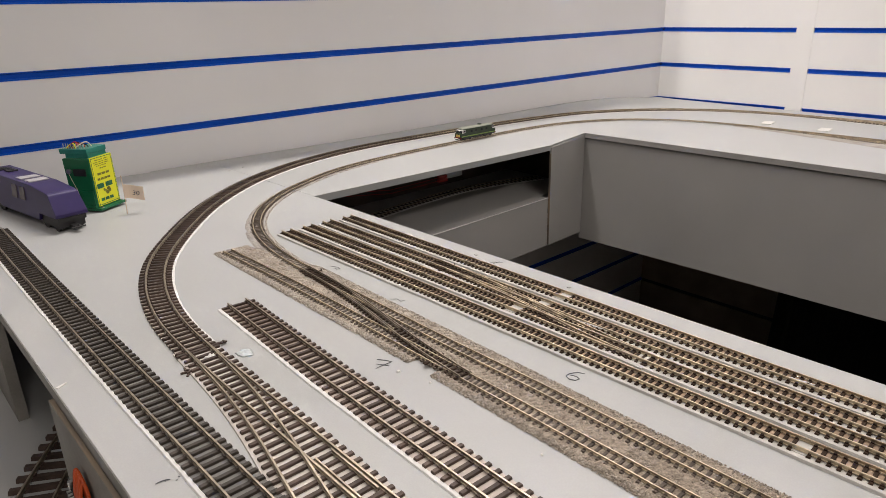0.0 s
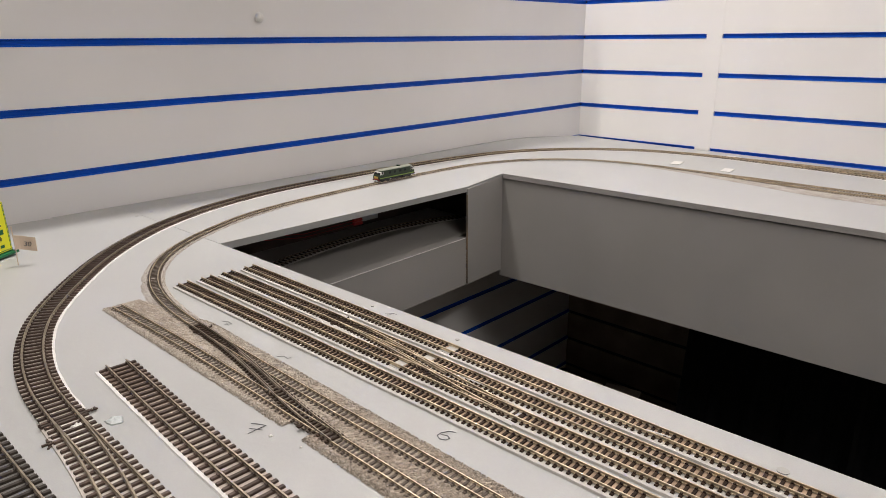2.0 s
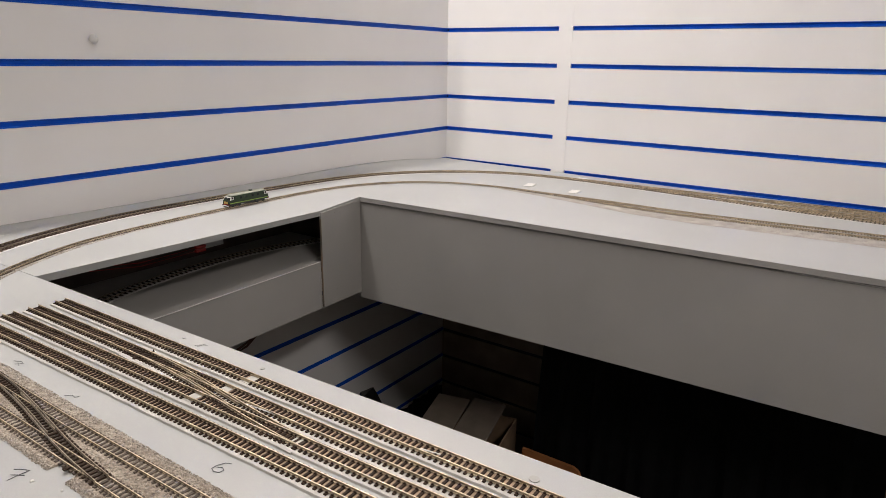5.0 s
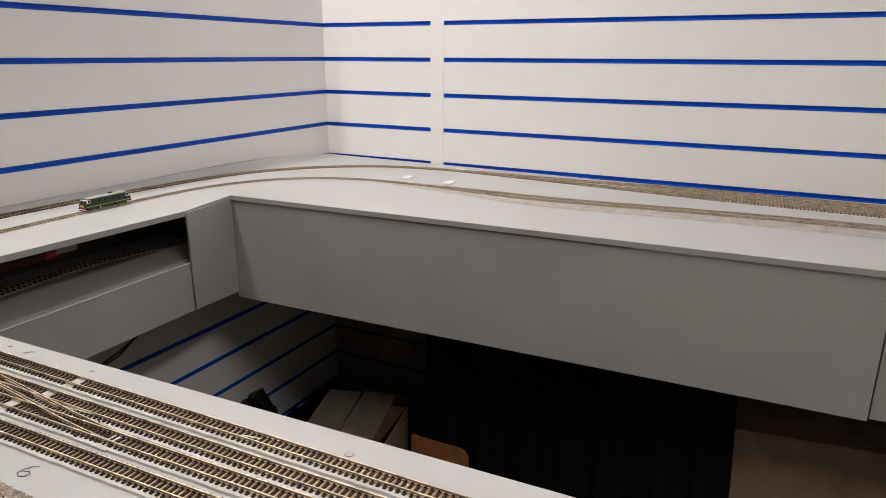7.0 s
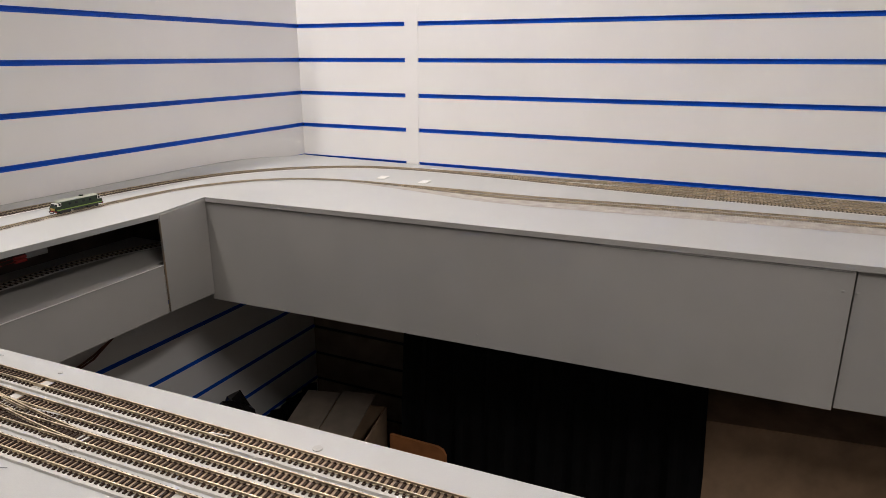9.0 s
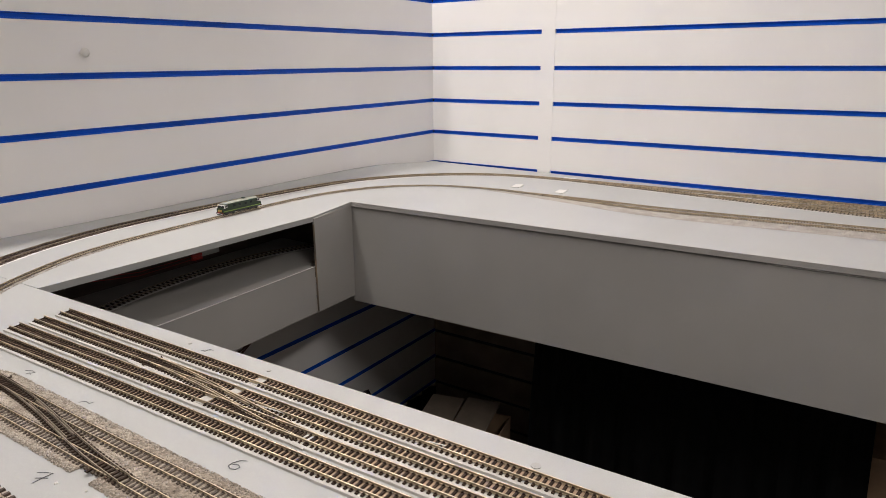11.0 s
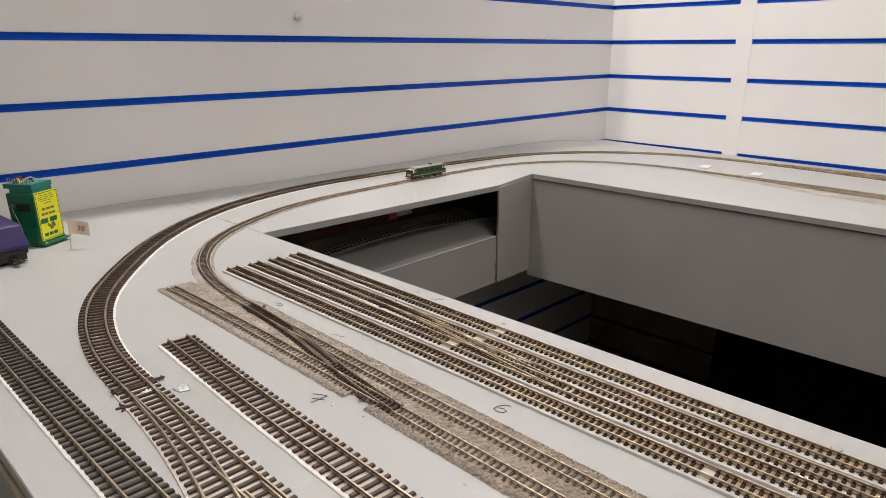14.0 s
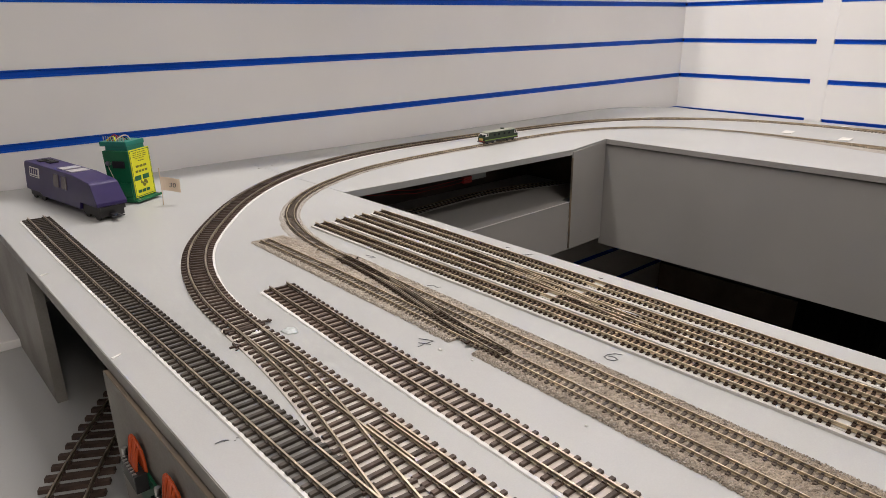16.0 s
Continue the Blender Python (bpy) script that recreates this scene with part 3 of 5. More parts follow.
COVE = [(-1.52, 0.0008), (-1.40, 0.0030), (-1.2, 0.0050), (-1.0, 0.0080), (-0.8, 0.0120), (-0.6, 0.0170), (-0.46, 0.0200), (-0.36, 0.0205), (-0.26, 0.0180), (-0.18, 0.0125), (-0.11, 0.0060), (-0.06, 0.0020), (-0.005, 0.0006)]
bm = bmesh.new()
grid = []
for i in range(110):
    x = -1.519 + 1.513 * i / 109
    h = sum(cove(min(-0.006, x + d)) for d in (-0.06, -0.03, 0.0, 0.03, 0.06)) / 5 if x > -1.45 else cove(x)
    u1 = min(1.0, max(0.0, (x + 0.58) / 0.30))
    wide = 0.042 + 0.085 * u1 * u1 * (3 - 2 * u1)
    row = []
    for k in range(13):
        u = k / 12
        row.append(bm.verts.new((x, -wide + (wide - 0.0015) * u, -0.0006 + (h + 0.0008) * u**2.0)))
    row.append(bm.verts.new((x, -0.0015, -0.004)))
    row.append(bm.verts.new((x, -wide, -0.004)))
    grid.append(row)
for r, q in zip(grid, grid[1:]):
    for k in range(15):
        bm.faces.new((r[k], r[(k + 1) % 15], q[(k + 1) % 15], q[k]))
bmesh.ops.recalc_face_normals(bm, faces=bm.faces)
solid("wall_cove", bm, M_GREY, TAB, "added grey strip curving up from table to wall", "wall trim", kind="structure", smooth=True)

# ---- tracks ----
LBL = "brown-sleepered model railway track on the grey table"
OO1 = [(-1.7647, -0.1991), (-1.7594, -0.4136), (-1.7521, -0.6347), (-1.7438, -0.8371), (-1.7363, -1.0472), (-1.7021, -1.9974)]
track(OO1, OO, M_SLEEPERBLK, M_RAIL, "straight black-sleepered model railway track on a white underlay", "wide tracks", under=(0.0024, 0.0002, 0.0012), under_mat=M_GAPDARK, step=0.01)
OO2 = [(-1.7000, -0.6393), (-1.6994, -0.5938), (-1.6923, -0.5441), (-1.6782, -0.4887), (-1.6567, -0.4355), (-1.6355, -0.4003), (-1.6122, -0.3660), (-1.5800, -0.3221), (-1.5475, -0.2814), (-1.5112, -0.2433), (-1.4689, -0.2051), (-1.4246, -0.1711), (-1.3336, -0.1202), (-1.2182, -0.0806), (-1.1127, -0.0605), (-1.0049, -0.0516)]
track(OO2, OO, M_SLEEPER, M_RAIL, "curved brown-sleepered model railway track on a white underlay", "wide tracks", under=(0.0020, 0.0002, 0.0012), under_mat=M_GAPTAN)
OO2B = [(-1.0049, -0.0516), (-0.8929, -0.0451), (-0.7728, -0.0426), (-0.6529, -0.0431), (-0.5430, -0.0505), (-0.4533, -0.0678), (-0.3704, -0.1011), (-0.3034, -0.1382), (-0.2403, -0.1912), (-0.1832, -0.2563), (-0.1429, -0.3263), (-0.1174, -0.4061), (-0.1049, -0.4961), (-0.1060, -0.6461), (-0.1180, -0.82), (-0.1310, -0.98), (-0.1420, -1.14), (-0.1450, -1.3), (-0.1450, -2.2)]
# lighter rail metal than the near run, put in for the rails' gleam
track(OO2B, OO, M_SLEEPERDUST, M_BRASSGLEAM, "curved brown-sleepered model railway track beside the slat walls", "wide tracks", under=(0.0022, 0.0002, 0.0012), under_mat=M_GAPTAN, singles=False)
turnout([(-1.7000, -0.6393), (-1.6991, -0.6947), (-1.6979, -0.7654), (-1.6962, -0.8470), (-1.6950, -0.9074), (-1.6940, -0.9774)],
        [(-1.7000, -0.6393), (-1.7013, -0.6947), (-1.7045, -0.7451), (-1.7111, -0.7964), (-1.7166, -0.8269), (-1.7212, -0.8532), (-1.7257, -0.8823), (-1.7313, -0.9272), (-1.7358, -0.9771)],
        OO, M_SLEEPERRED, M_RAIL, "brown-sleepered model railway points curving off to one side", z=0.0012, motor=1, bar_at=0.008)
track([(-1.6940, -0.9774), (-1.6759, -1.9975)], OO, M_SLEEPER, M_RAIL, LBL, "wide tracks", step=0.02, z=0.0012)
OO3 = [(-1.6404, -0.5856), (-1.6440, -0.7753), (-1.6437, -1.1976), (-1.6437, -1.9976)]
track(OO3, OO, M_SLEEPERRED, M_RAIL, "straight brown-sleepered model railway siding on a white underlay", "wide tracks", under=(0.0028, 0.0002, 0.0012), under_mat=M_GAPWORN, step=0.01)

# narrow sidings; a few sleepers are missing at the rail joints
for x0, x1, holes in ((-1.5295, -1.4823, (0.565,)), (-1.5008, -1.4551, (0.322, 0.445)), (-1.4698, -1.4334, (0.332,)), (-1.4380, -1.4070, (0.334,))):
    track([(lx(-0.434, x0, x1), -0.434), (lx(-1.2, x0, x1), -1.2), (lx(-2.0, x0, x1), -2.0)], NS, M_SLEEPERN, M_BRASSGLEAM, "narrow brown-sleepered model railway siding on a white underlay", "narrow sidings", under=(0.0034, 0.0006, 0.0020), under_mat=M_GAPBROWN, step=0.01, core=0.0034,
          skip=[(s - 0.005, s + 0.005) for s in holes])


def link(pts, g, sleeper_mat, rail_mat, label, z, bars, m=TAB, white=0.0):
    """A link between two tracks, with its throw bars, given as (x, y, angle)."""
    line = spline(pts, 0.004)
    t = thing("track_crossover", m, label, "track points", "track points")
    for s in (-1, 1):
        part("rail", sweep(line, s * g.gauge / 2, [(u, w + z + 0.0001) for u, w in g.profile]), rail_mat, t)
        inner = line[len(line) // 3 : 2 * len(line) // 3]
        part("check_rail", sweep(inner, s * (g.gauge / 2 - g.head * 2.4), [(u * 0.8, w + z) for u, w in g.profile]), rail_mat, t)
    put_sleepers(t, line, g, sleeper_mat, z - 0.0002)
    if white:
        bm = sweep(line, 0, [(-white, 0.0002), (white, 0.0002), (white, 0.0018), (-white, 0.0018)])
        for v in bm.verts:
            v.co.x += 0.0012 * noise.noise(v.co * 45)
        part("underlay", bm, M_WHITEGLUE, t, "white underlay bulging at the crossover")
    for x, y, a in bars:
        mm = Matrix.Translation((x, y, z)) @ Matrix.Rotation(a, 4, "Z")
        h = g.length / 2
        bm = boxed(-h - 0.0015, h + 0.0015, -0.0010, 0.0010, g.height * 0.3, g.height + 0.0003, m=mm)
        box(bm, -h - 0.0020, -h + 0.0006, -0.0016, 0.0016, 0, g.height + 0.0003, m=mm, bev=0.0003)
        cyl(bm, h + 0.0012, 0, g.height, g.height + 0.0015, 0.0006, 8, m=mm)
        part("throw_bar", bm, sleeper_mat, t, "brown throw bar with a pin")
    return t


link([(-1.4470, -0.625), (-1.4462, -0.66), (-1.4475, -0.71), (-1.4520, -0.76), (-1.4568, -0.81), (-1.4598, -0.85), (-1.4604, -0.885)], NS, M_SLEEPERN, M_BRASSGLEAM, "brass-railed crossover between two narrow sidings", 0.002, [(-1.4465, -0.646, 0.0), (-1.4610, -0.848, 0.0)], white=0.0135)

# ballasted pair and inner loop
ZB = 0.0012
B2 = [(-1.5890, -0.452), (-1.5835, -0.55), (-1.5800, -0.64), (-1.5764, -0.80), (-1.5742, -0.925), (-1.5580, -2.0)]
B1 = [(-1.5468, -0.95), (-1.5490, -0.85), (-1.5520, -0.77), (-1.5535, -0.67), (-1.5540, -0.59), (-1.5528, -0.545), (-1.5520, -0.5031), (-1.5438, -0.4487), (-1.5306, -0.4024), (-1.5084, -0.3581), (-1.4725, -0.3115), (-1.4222, -0.2684), (-1.3709, -0.2385), (-1.2945, -0.2007), (-1.1930, -0.1749), (-1.0820, -0.1594)]
INNER = [(-1.0820, -0.1594), (-0.9927, -0.1497), (-0.9186, -0.1429), (-0.8326, -0.1363), (-0.7525, -0.1326), (-0.6926, -0.1328), (-0.6325, -0.1390), (-0.5625, -0.1582), (-0.4906, -0.1925), (-0.4405, -0.2355), (-0.3972, -0.2905), (-0.3720, -0.3556), (-0.3576, -0.4256), (-0.3530, -0.5156), (-0.3590, -0.6157), (-0.3690, -0.72), (-0.3720, -0.84), (-0.3560, -0.97), (-0.3220, -1.2), (-0.2920, -1.48), (-0.2500, -2.2)]
INNER2 = [(-0.3554, -0.4656), (-0.3510, -0.5557), (-0.3420, -0.69), (-0.3390, -0.84), (-0.3240, -0.97), (-0.2890, -1.2), (-0.2590, -1.48), (-0.2170, -2.2)]
track(B2, NN, M_SLEEPERDUST, M_BRASSGLEAM, "narrow ballasted model railway track", "narrow tracks", z=ZB, step=0.01)
track(B1, NN, M_SLEEPERDUST, M_BRASSGLEAM, "narrow ballasted model railway loop", "narrow tracks", z=ZB)
track([(-1.5468, -0.95), (-1.530, -2.0)], NN, M_SLEEPERDUST, M_BRASSGLEAM, "narrow ballasted model railway track", "narrow tracks", z=ZB, step=0.02)
track(INNER, NN, M_SLEEPERPALE, M_BRASSGLEAM, "narrow ballasted model railway loop", "narrow tracks", z=ZB, singles=False)
track(INNER2, NN, M_SLEEPERPALE, M_BRASSGLEAM, "narrow ballasted model railway track", "narrow tracks", z=ZB, singles=False)
link([(-1.5540, -0.555), (-1.5548, -0.60), (-1.5580, -0.645), (-1.5640, -0.69), (-1.5700, -0.73), (-1.5745, -0.77), (-1.5764, -0.81)], NN, M_SLEEPERN, M_RAIL, "dark narrow points crossing between the ballasted tracks", ZB + 0.0012, [(-1.5538, -0.570, 0.0), (-1.5772, -0.778, 0.0)])

# sidings fanning out along the east wall
FAN = ([(-0.1038, -0.5161), (-0.0950, -0.62), (-0.0820, -0.76), (-0.0740, -0.90), (-0.0690, -1.06), (-0.0690, -2.2)],
       [(-0.0755, -0.86), (-0.0600, -0.97), (-0.0390, -1.12), (-0.0310, -1.24), (-0.0310, -2.2)],
       [(-0.1244, -0.8763), (-0.1200, -1.0), (-0.1090, -1.16), (-0.1070, -1.3), (-0.1070, -2.2)])
# paler sleepers, close in tone to their underlay
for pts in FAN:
    track(pts, OO, M_SLEEPERFAR, M_BRASSGLEAM, "brown-sleepered model railway siding beside the slat wall", "wide tracks", z=0.0004, under=(0.0015, 0.0002, 0.0012), under_mat=M_GAPTAN, singles=False)

# board lying on the lower deck beside the wall
solid("board_offcut", boxed(-2.20, -1.8045, -0.160, -0.020, 0.8682, 0.8800, bev=0.0015), M_LAMINATE, I4, "pale grey board lying flat on the lower deck", "board")

# hidden wide track on the lower deck
OG = Gauge(0.032, 0.060, 0.0065, 0.0042, 0.0155, 0.0042, 0.0018)
OLOW = [(-1.915, -0.74), (-1.862, -0.600), (-1.831, -0.533), (-1.800, -0.477), (-1.745, -0.395), (-1.70, -0.335)]
track(OLOW, OG, M_SLEEPER, M_RAIL, "large brown-sleepered model track on the lower deck", "lower tracks", z=0.8682, m=I4, step=0.008)
OLOW2 = [(-1.44, -0.232), (-1.34, -0.186), (-1.22, -0.147), (-1.12, -0.127), (-1.0, -0.116), (-0.92, -0.117), (-0.83, -0.135), (-0.74, -0.165)]
track(OLOW2, OO, M_SLEEPERBLK, M_RAIL, "dark model railway track on the lower shelf", "lower tracks", z=0.9117, m=I4, under=(0.004, 0.004, 0.0012), pitch=0.0105, step=0.008)


# ---- ballast ----
def ballast(line, widths, height, step, name="ballast", seed=1, label="pale grey-brown model ballast between the sleepers", material=M_BALLAST):
    """Loose stone along a line: widths gives the reach to either side at a fraction of its length."""
    rnd = random.Random(seed)
    bm = bmesh.new()
    hd = headings(line)
    rows = []
    for i, (p, d) in enumerate(zip(line, hd)):
        f = i / (len(line) - 1)
        lo, hi = widths(f)
        lo += 0.0016 * noise.noise((i * 0.11, seed, 0)) + rnd.uniform(-0.0007, 0.0007)
        hi += 0.0016 * noise.noise((i * 0.11, seed, 9)) + rnd.uniform(-0.0007, 0.0007)
        side = Vector((-d.y, d.x, 0))
        n = max(4, int((widths(0.0)[1] - widths(0.0)[0]) / step))
        row = []
        for k in range(n + 1):
            u = k / n
            off = lo + (hi - lo) * u
            edge = min(1.0, min(u, 1 - u) * (hi - lo) / 0.003)
            z = height * edge**0.6 + (rnd.uniform(-0.0006, 0.0007) if 0 < k < n else 0) * edge
            if k in (0, n):
                z = 0.0001
            q = p + side * off + Vector((rnd.uniform(-1, 1), rnd.uniform(-1, 1), 0)) * step * 0.25
            row.append(bm.verts.new((q.x, q.y, max(0.0001, z))))
        rows.append(row)
    for a, b in zip(rows, rows[1:]):
        for k in range(len(a) - 1):
            bm.faces.new((a[k], a[k + 1], b[k + 1], b[k]))
    bmesh.ops.recalc_face_normals(bm, faces=bm.faces)
    return solid(name, bm, material, TAB, label, "ballast", kind="stuff")


def stones(line, widths, count, height, seed, shoulder=0.35, label="loose grey and brown ballast stones beside the rails"):
    """Single stones strewn along a line, thickest along the shoulders."""
    rnd = random.Random(seed)
    hd = headings(line)
    verts, faces = [], []
    octa = ((1, 0, 0), (0, 1, 0), (-1, 0, 0), (0, -1, 0), (0, 0, 1), (0, 0, -1))
    tris = ((0, 1, 4), (1, 2, 4), (2, 3, 4), (3, 0, 4), (1, 0, 5), (2, 1, 5), (3, 2, 5), (0, 3, 5))
    for _ in range(count):
        i = rnd.randrange(len(line))
        lo, hi = widths(i / (len(line) - 1))
        u = rnd.random()
        if rnd.random() < shoulder:
            u = rnd.random() * 0.10 if rnd.random() < 0.65 else 1 - rnd.random() * 0.10
        off = lo + (hi - lo) * u + rnd.uniform(-0.0003, 0.0003)
        d = hd[i]
        edge = min(1.0, max(0.0, min(u, 1 - u) * (hi - lo) / 0.003))
        r = rnd.uniform(0.0004, 0.0010)
        c = line[i] + Vector((-d.y, d.x, 0)) * off + Vector((0, 0, height * edge**0.6 + r * 0.2))
        q = Matrix.Rotation(rnd.uniform(0, 6.3), 3, "Z") @ Matrix.Rotation(rnd.uniform(-0.6, 0.6), 3, "X")
        k = len(verts)
        for o in octa:
            w = q @ Vector((o[0] * rnd.uniform(0.7, 1.3), o[1] * rnd.uniform(0.7, 1.3), o[2] * rnd.uniform(0.5, 1.0)))
            verts.append(c + w * r)
        faces += [(k + a, k + b, k + e) for a, b, e in tris]
    me = bpy.data.meshes.new("ballast_stones")
    me.from_pydata([tuple(v) for v in verts], [], faces)
    me.materials.append(M_STONES)
    ob = new("ballast_stones", me)
    ob.matrix_world = TAB
    return tagged(ob, label, "ballast", kind="stuff")


main_line = spline([(-1.5665, -0.446), (-1.5645, -0.62), (-1.5615, -0.80), (-1.5585, -1.0), (-1.556, -1.15)], 0.0016)
# heading south: the first reach is to the west; it draws in beside the lower throw bar
def pair_reach(f):
    y = -0.446 - 0.704 * f
    west = -0.0352 + 0.0055 * min(1.0, f / 0.4) + (0.009 if -0.790 < y < -0.765 else 0.0)
    return west, 0.004 + 0.0245 * min(1.0, f / 0.16)


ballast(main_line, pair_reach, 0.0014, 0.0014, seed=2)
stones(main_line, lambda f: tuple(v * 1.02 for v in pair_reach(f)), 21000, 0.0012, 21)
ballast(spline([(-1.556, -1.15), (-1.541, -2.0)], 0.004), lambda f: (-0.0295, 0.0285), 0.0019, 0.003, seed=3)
loop = [p for p in spline(B1, 0.0018) if p.y > -0.60]
def loop_reach(f):
    u = min(1.0, max(0.0, f - 0.2) / 0.4)
    return -0.0125 + 0.0025 * u, 0.0150 - 0.0050 * u


ballast(loop, loop_reach, 0.0011, 0.0018, seed=4, material=M_PALEBALLAST)
stones([p for p in loop if p.x < -1.2], lambda f: (-0.0120, 0.0125 - 0.003 * f), 2600, 0.0009, 22, 0.45)
ballast(spline(INNER, 0.004)[:150], lambda f: (-0.0105, 0.0090), 0.0008, 0.003, seed=5, material=M_PALEBALLAST)
far = spline([(-0.3577, -0.4156), (-0.3560, -0.5457), (-0.3620, -0.69), (-0.3720, -0.84), (-0.3620, -0.96), (-0.3300, -1.2), (-0.3030, -1.48), (-0.2600, -2.2)], 0.004)
ballast(far, lambda f: (-0.014 - 0.046 * min(1, f / 0.2), 0.014 + 0.036 * min(1, f / 0.2)), 0.0007, 0.004, seed=6, material=M_PALEBALLAST)

M_DULLWHITE = mat("dull_white", (0.46, 0.44, 0.46), 0.5, var=0.05)

# ---- engines ----
def wedge(bm, profile, x0, x1):
    """A solid with the side outline profile of (y, z), from x0 to x1."""
    a = [bm.verts.new((x0, y, z)) for y, z in profile]
    b = [bm.verts.new((x1, y, z)) for y, z in profile]
    n = len(profile)
    bm.faces.new(a), bm.faces.new(b[::-1])
    for i in range(n):
        bm.faces.new((a[i], a[(i + 1) % n], b[(i + 1) % n], b[i]))
    bmesh.ops.recalc_face_normals(bm, faces=bm.faces)
    return bm


def bevelled(bm, w, seg=2):
    bmesh.ops.bevel(bm, geom=list(bm.edges), offset=w, segments=seg, affect="EDGES", profile=0.6)
    return bm


def wheel_mesh(r, w):
    bm = bmesh.new()
    cyl(bm, 0, 0, -w / 2, w / 2, r, 18)
    cyl(bm, 0, 0, w / 2, w / 2 + 0.0006, r * 1.1, 18)
    for v in bm.verts:
        v.co = Vector((v.co.z, v.co.y, v.co.x))
    return bm


def green_engine(m):
    """A green diesel engine, 106 mm long; y runs along it."""
    e = thing("diesel_locomotive", m, "green toy diesel locomotive with pale roof and lime stripe on rails", "locomotive")
    L, w = 0.053, 0.0088
    bm = wedge(bmesh.new(), [(-L, 0.0065), (-L, 0.0125), (-L + 0.0045, 0.0185), (-L + 0.007, 0.0225), (L - 0.007, 0.0225), (L - 0.0045, 0.0185), (L, 0.0125), (L, 0.0065)], -w, w)
    part("body", bevelled(bm, 0.0008), M_GREEN, e)
    bm = bmesh.new()
    rows = []
    for y in (-L + 0.0065, -L + 0.009, L - 0.009, L - 0.0065):
        k = 0.6 if abs(y) > L - 0.008 else 1.0
        rows.append([bm.verts.new((math.cos(a) * w * 0.80, y, 0.0222 + math.sin(a) * 0.0034 * k)) for a in (math.pi * i / 10 for i in range(11))])
    for a, b in zip(rows, rows[1:]):
        for k in range(10):
            bm.faces.new((a[k], a[k + 1], b[k + 1], b[k]))
    bm.faces.new(rows[0]), bm.faces.new(rows[-1][::-1])
    bmesh.ops.recalc_face_normals(bm, faces=bm.faces)
    roof = part("roof", bm, M_PALEROOF, e, "pale grey-green roof", smooth=True)
    bm = bmesh.new()
    cyl(bm, 0, 0.012, 0.0258, 0.0274, 0.0042, 16)
    part("roof_fan", bm, M_GREEN, roof)
    for s in (-1, 1):
        part("stripe", boxed(s * w - 0.0002, s * w + 0.0002, -L + 0.002, L - 0.002, 0.0075, 0.0092), M_LIME, e, "lime green stripe")
        for y in (-0.022, -0.008, 0.009, 0.024):
            part("grille", boxed(s * w - 0.0002, s * w + 0.0003, y - 0.0028, y + 0.0028, 0.0150, 0.0195), M_GLASSDARK, e)
        cab = wedge(bmesh.new(), [(s * (L - 0.0024), 0.0150), (s * (L - 0.0046), 0.0188), (s * (L - 0.0062), 0.0214), (s * (L - 0.0118), 0.0214), (s * (L - 0.0118), 0.0155), (s * (L - 0.006), 0.0150)], -w - 0.0002, w + 0.0002)
        cabin = part("cab_surround", cab, M_WHITE, e, "white cab window surround")
        for x in (-0.0044, 0.0044):
            mm = Matrix.Translation((x, s * (L - 0.0037), 0.0176)) @ Matrix.Rotation(s * math.radians(-58), 4, "X")
            part("cab_window", boxed(-0.0034, 0.0034, -0.0021, 0.0021, -0.0005, 0.0005, m=mm), M_GLASSDARK, cabin)
        for t in (-1, 1):
            part("cab_window", boxed(t * w - 0.0004, t * w + 0.0004, s * (L - 0.0085) - 0.0022, s * (L - 0.0085) + 0.0022, 0.0162, 0.0208), M_GLASSDARK, cabin)
            part("door_window", boxed(t * w - 0.0004, t * w + 0.0004, s * (L - 0.0130) - 0.0010, s * (L - 0.0130) + 0.0010, 0.0162, 0.0208), M_GLASSDARK, cabin)
        part("warning_panel", boxed(-0.0052, 0.0052, s * L - 0.0004, s * L + 0.0004, 0.0078, 0.0122), M_YELLOWDULL, e, "dull yellow warning panel")
        part("buffer_beam", boxed(-0.0085, 0.0085, s * L - 0.0003, s * L + 0.0003, 0.0048, 0.0068), M_RED, e, "red buffer beam")
        for x in (-0.0058, 0.0058):
            bm = bmesh.new()
            cyl(bm, 0, 0, 0, 0.0030, 0.0006, 8)
            cyl(bm, 0, 0, 0.0026, 0.0032, 0.0014, 10)
            part("buffer", bm, M_BLACK, e, m=Matrix.Translation((x, s * L, 0.0058)) @ Matrix.Rotation(s * -math.pi / 2, 4, "X"))
        bog = part("bogie", boxed(-0.0068, 0.0068, s * 0.032 - 0.0125, s * 0.032 + 0.0125, 0.0022, 0.0062, bev=0.0006), M_BLACK, e)
        for y in (-0.0085, 0.0085):
            for t in (-1, 1):
                part("wheel", wheel_mesh(0.0032, 0.0012), M_BLACK, bog, m=Matrix.Translation((t * 0.0044, s * 0.032 + y, 0.0032)))
        part("coupling", boxed(-0.0018, 0.0018, s * (L + 0.0002) - (0 if s > 0 else 0.0055), s * (L + 0.0002) + (0.0055 if s > 0 else 0), 0.0028, 0.0040), M_BLACK, e)
    part("underframe", boxed(-0.0075, 0.0075, -L + 0.002, L - 0.002, 0.0055, 0.0069), M_BLACK, e)
    part("fuel_tank", boxed(-0.0070, 0.0070, -0.0125, 0.0125, 0.0026, 0.0058, bev=0.0006), M_BLACK, e)
    return e


inner = spline(INNER, 0.004)
spot = min(range(len(inner)), key=lambda i: abs(inner[i].x + 0.92))
hd = headings(inner)[spot]
rail_top = ZB + NN.height + NN.rail_h - 0.0003
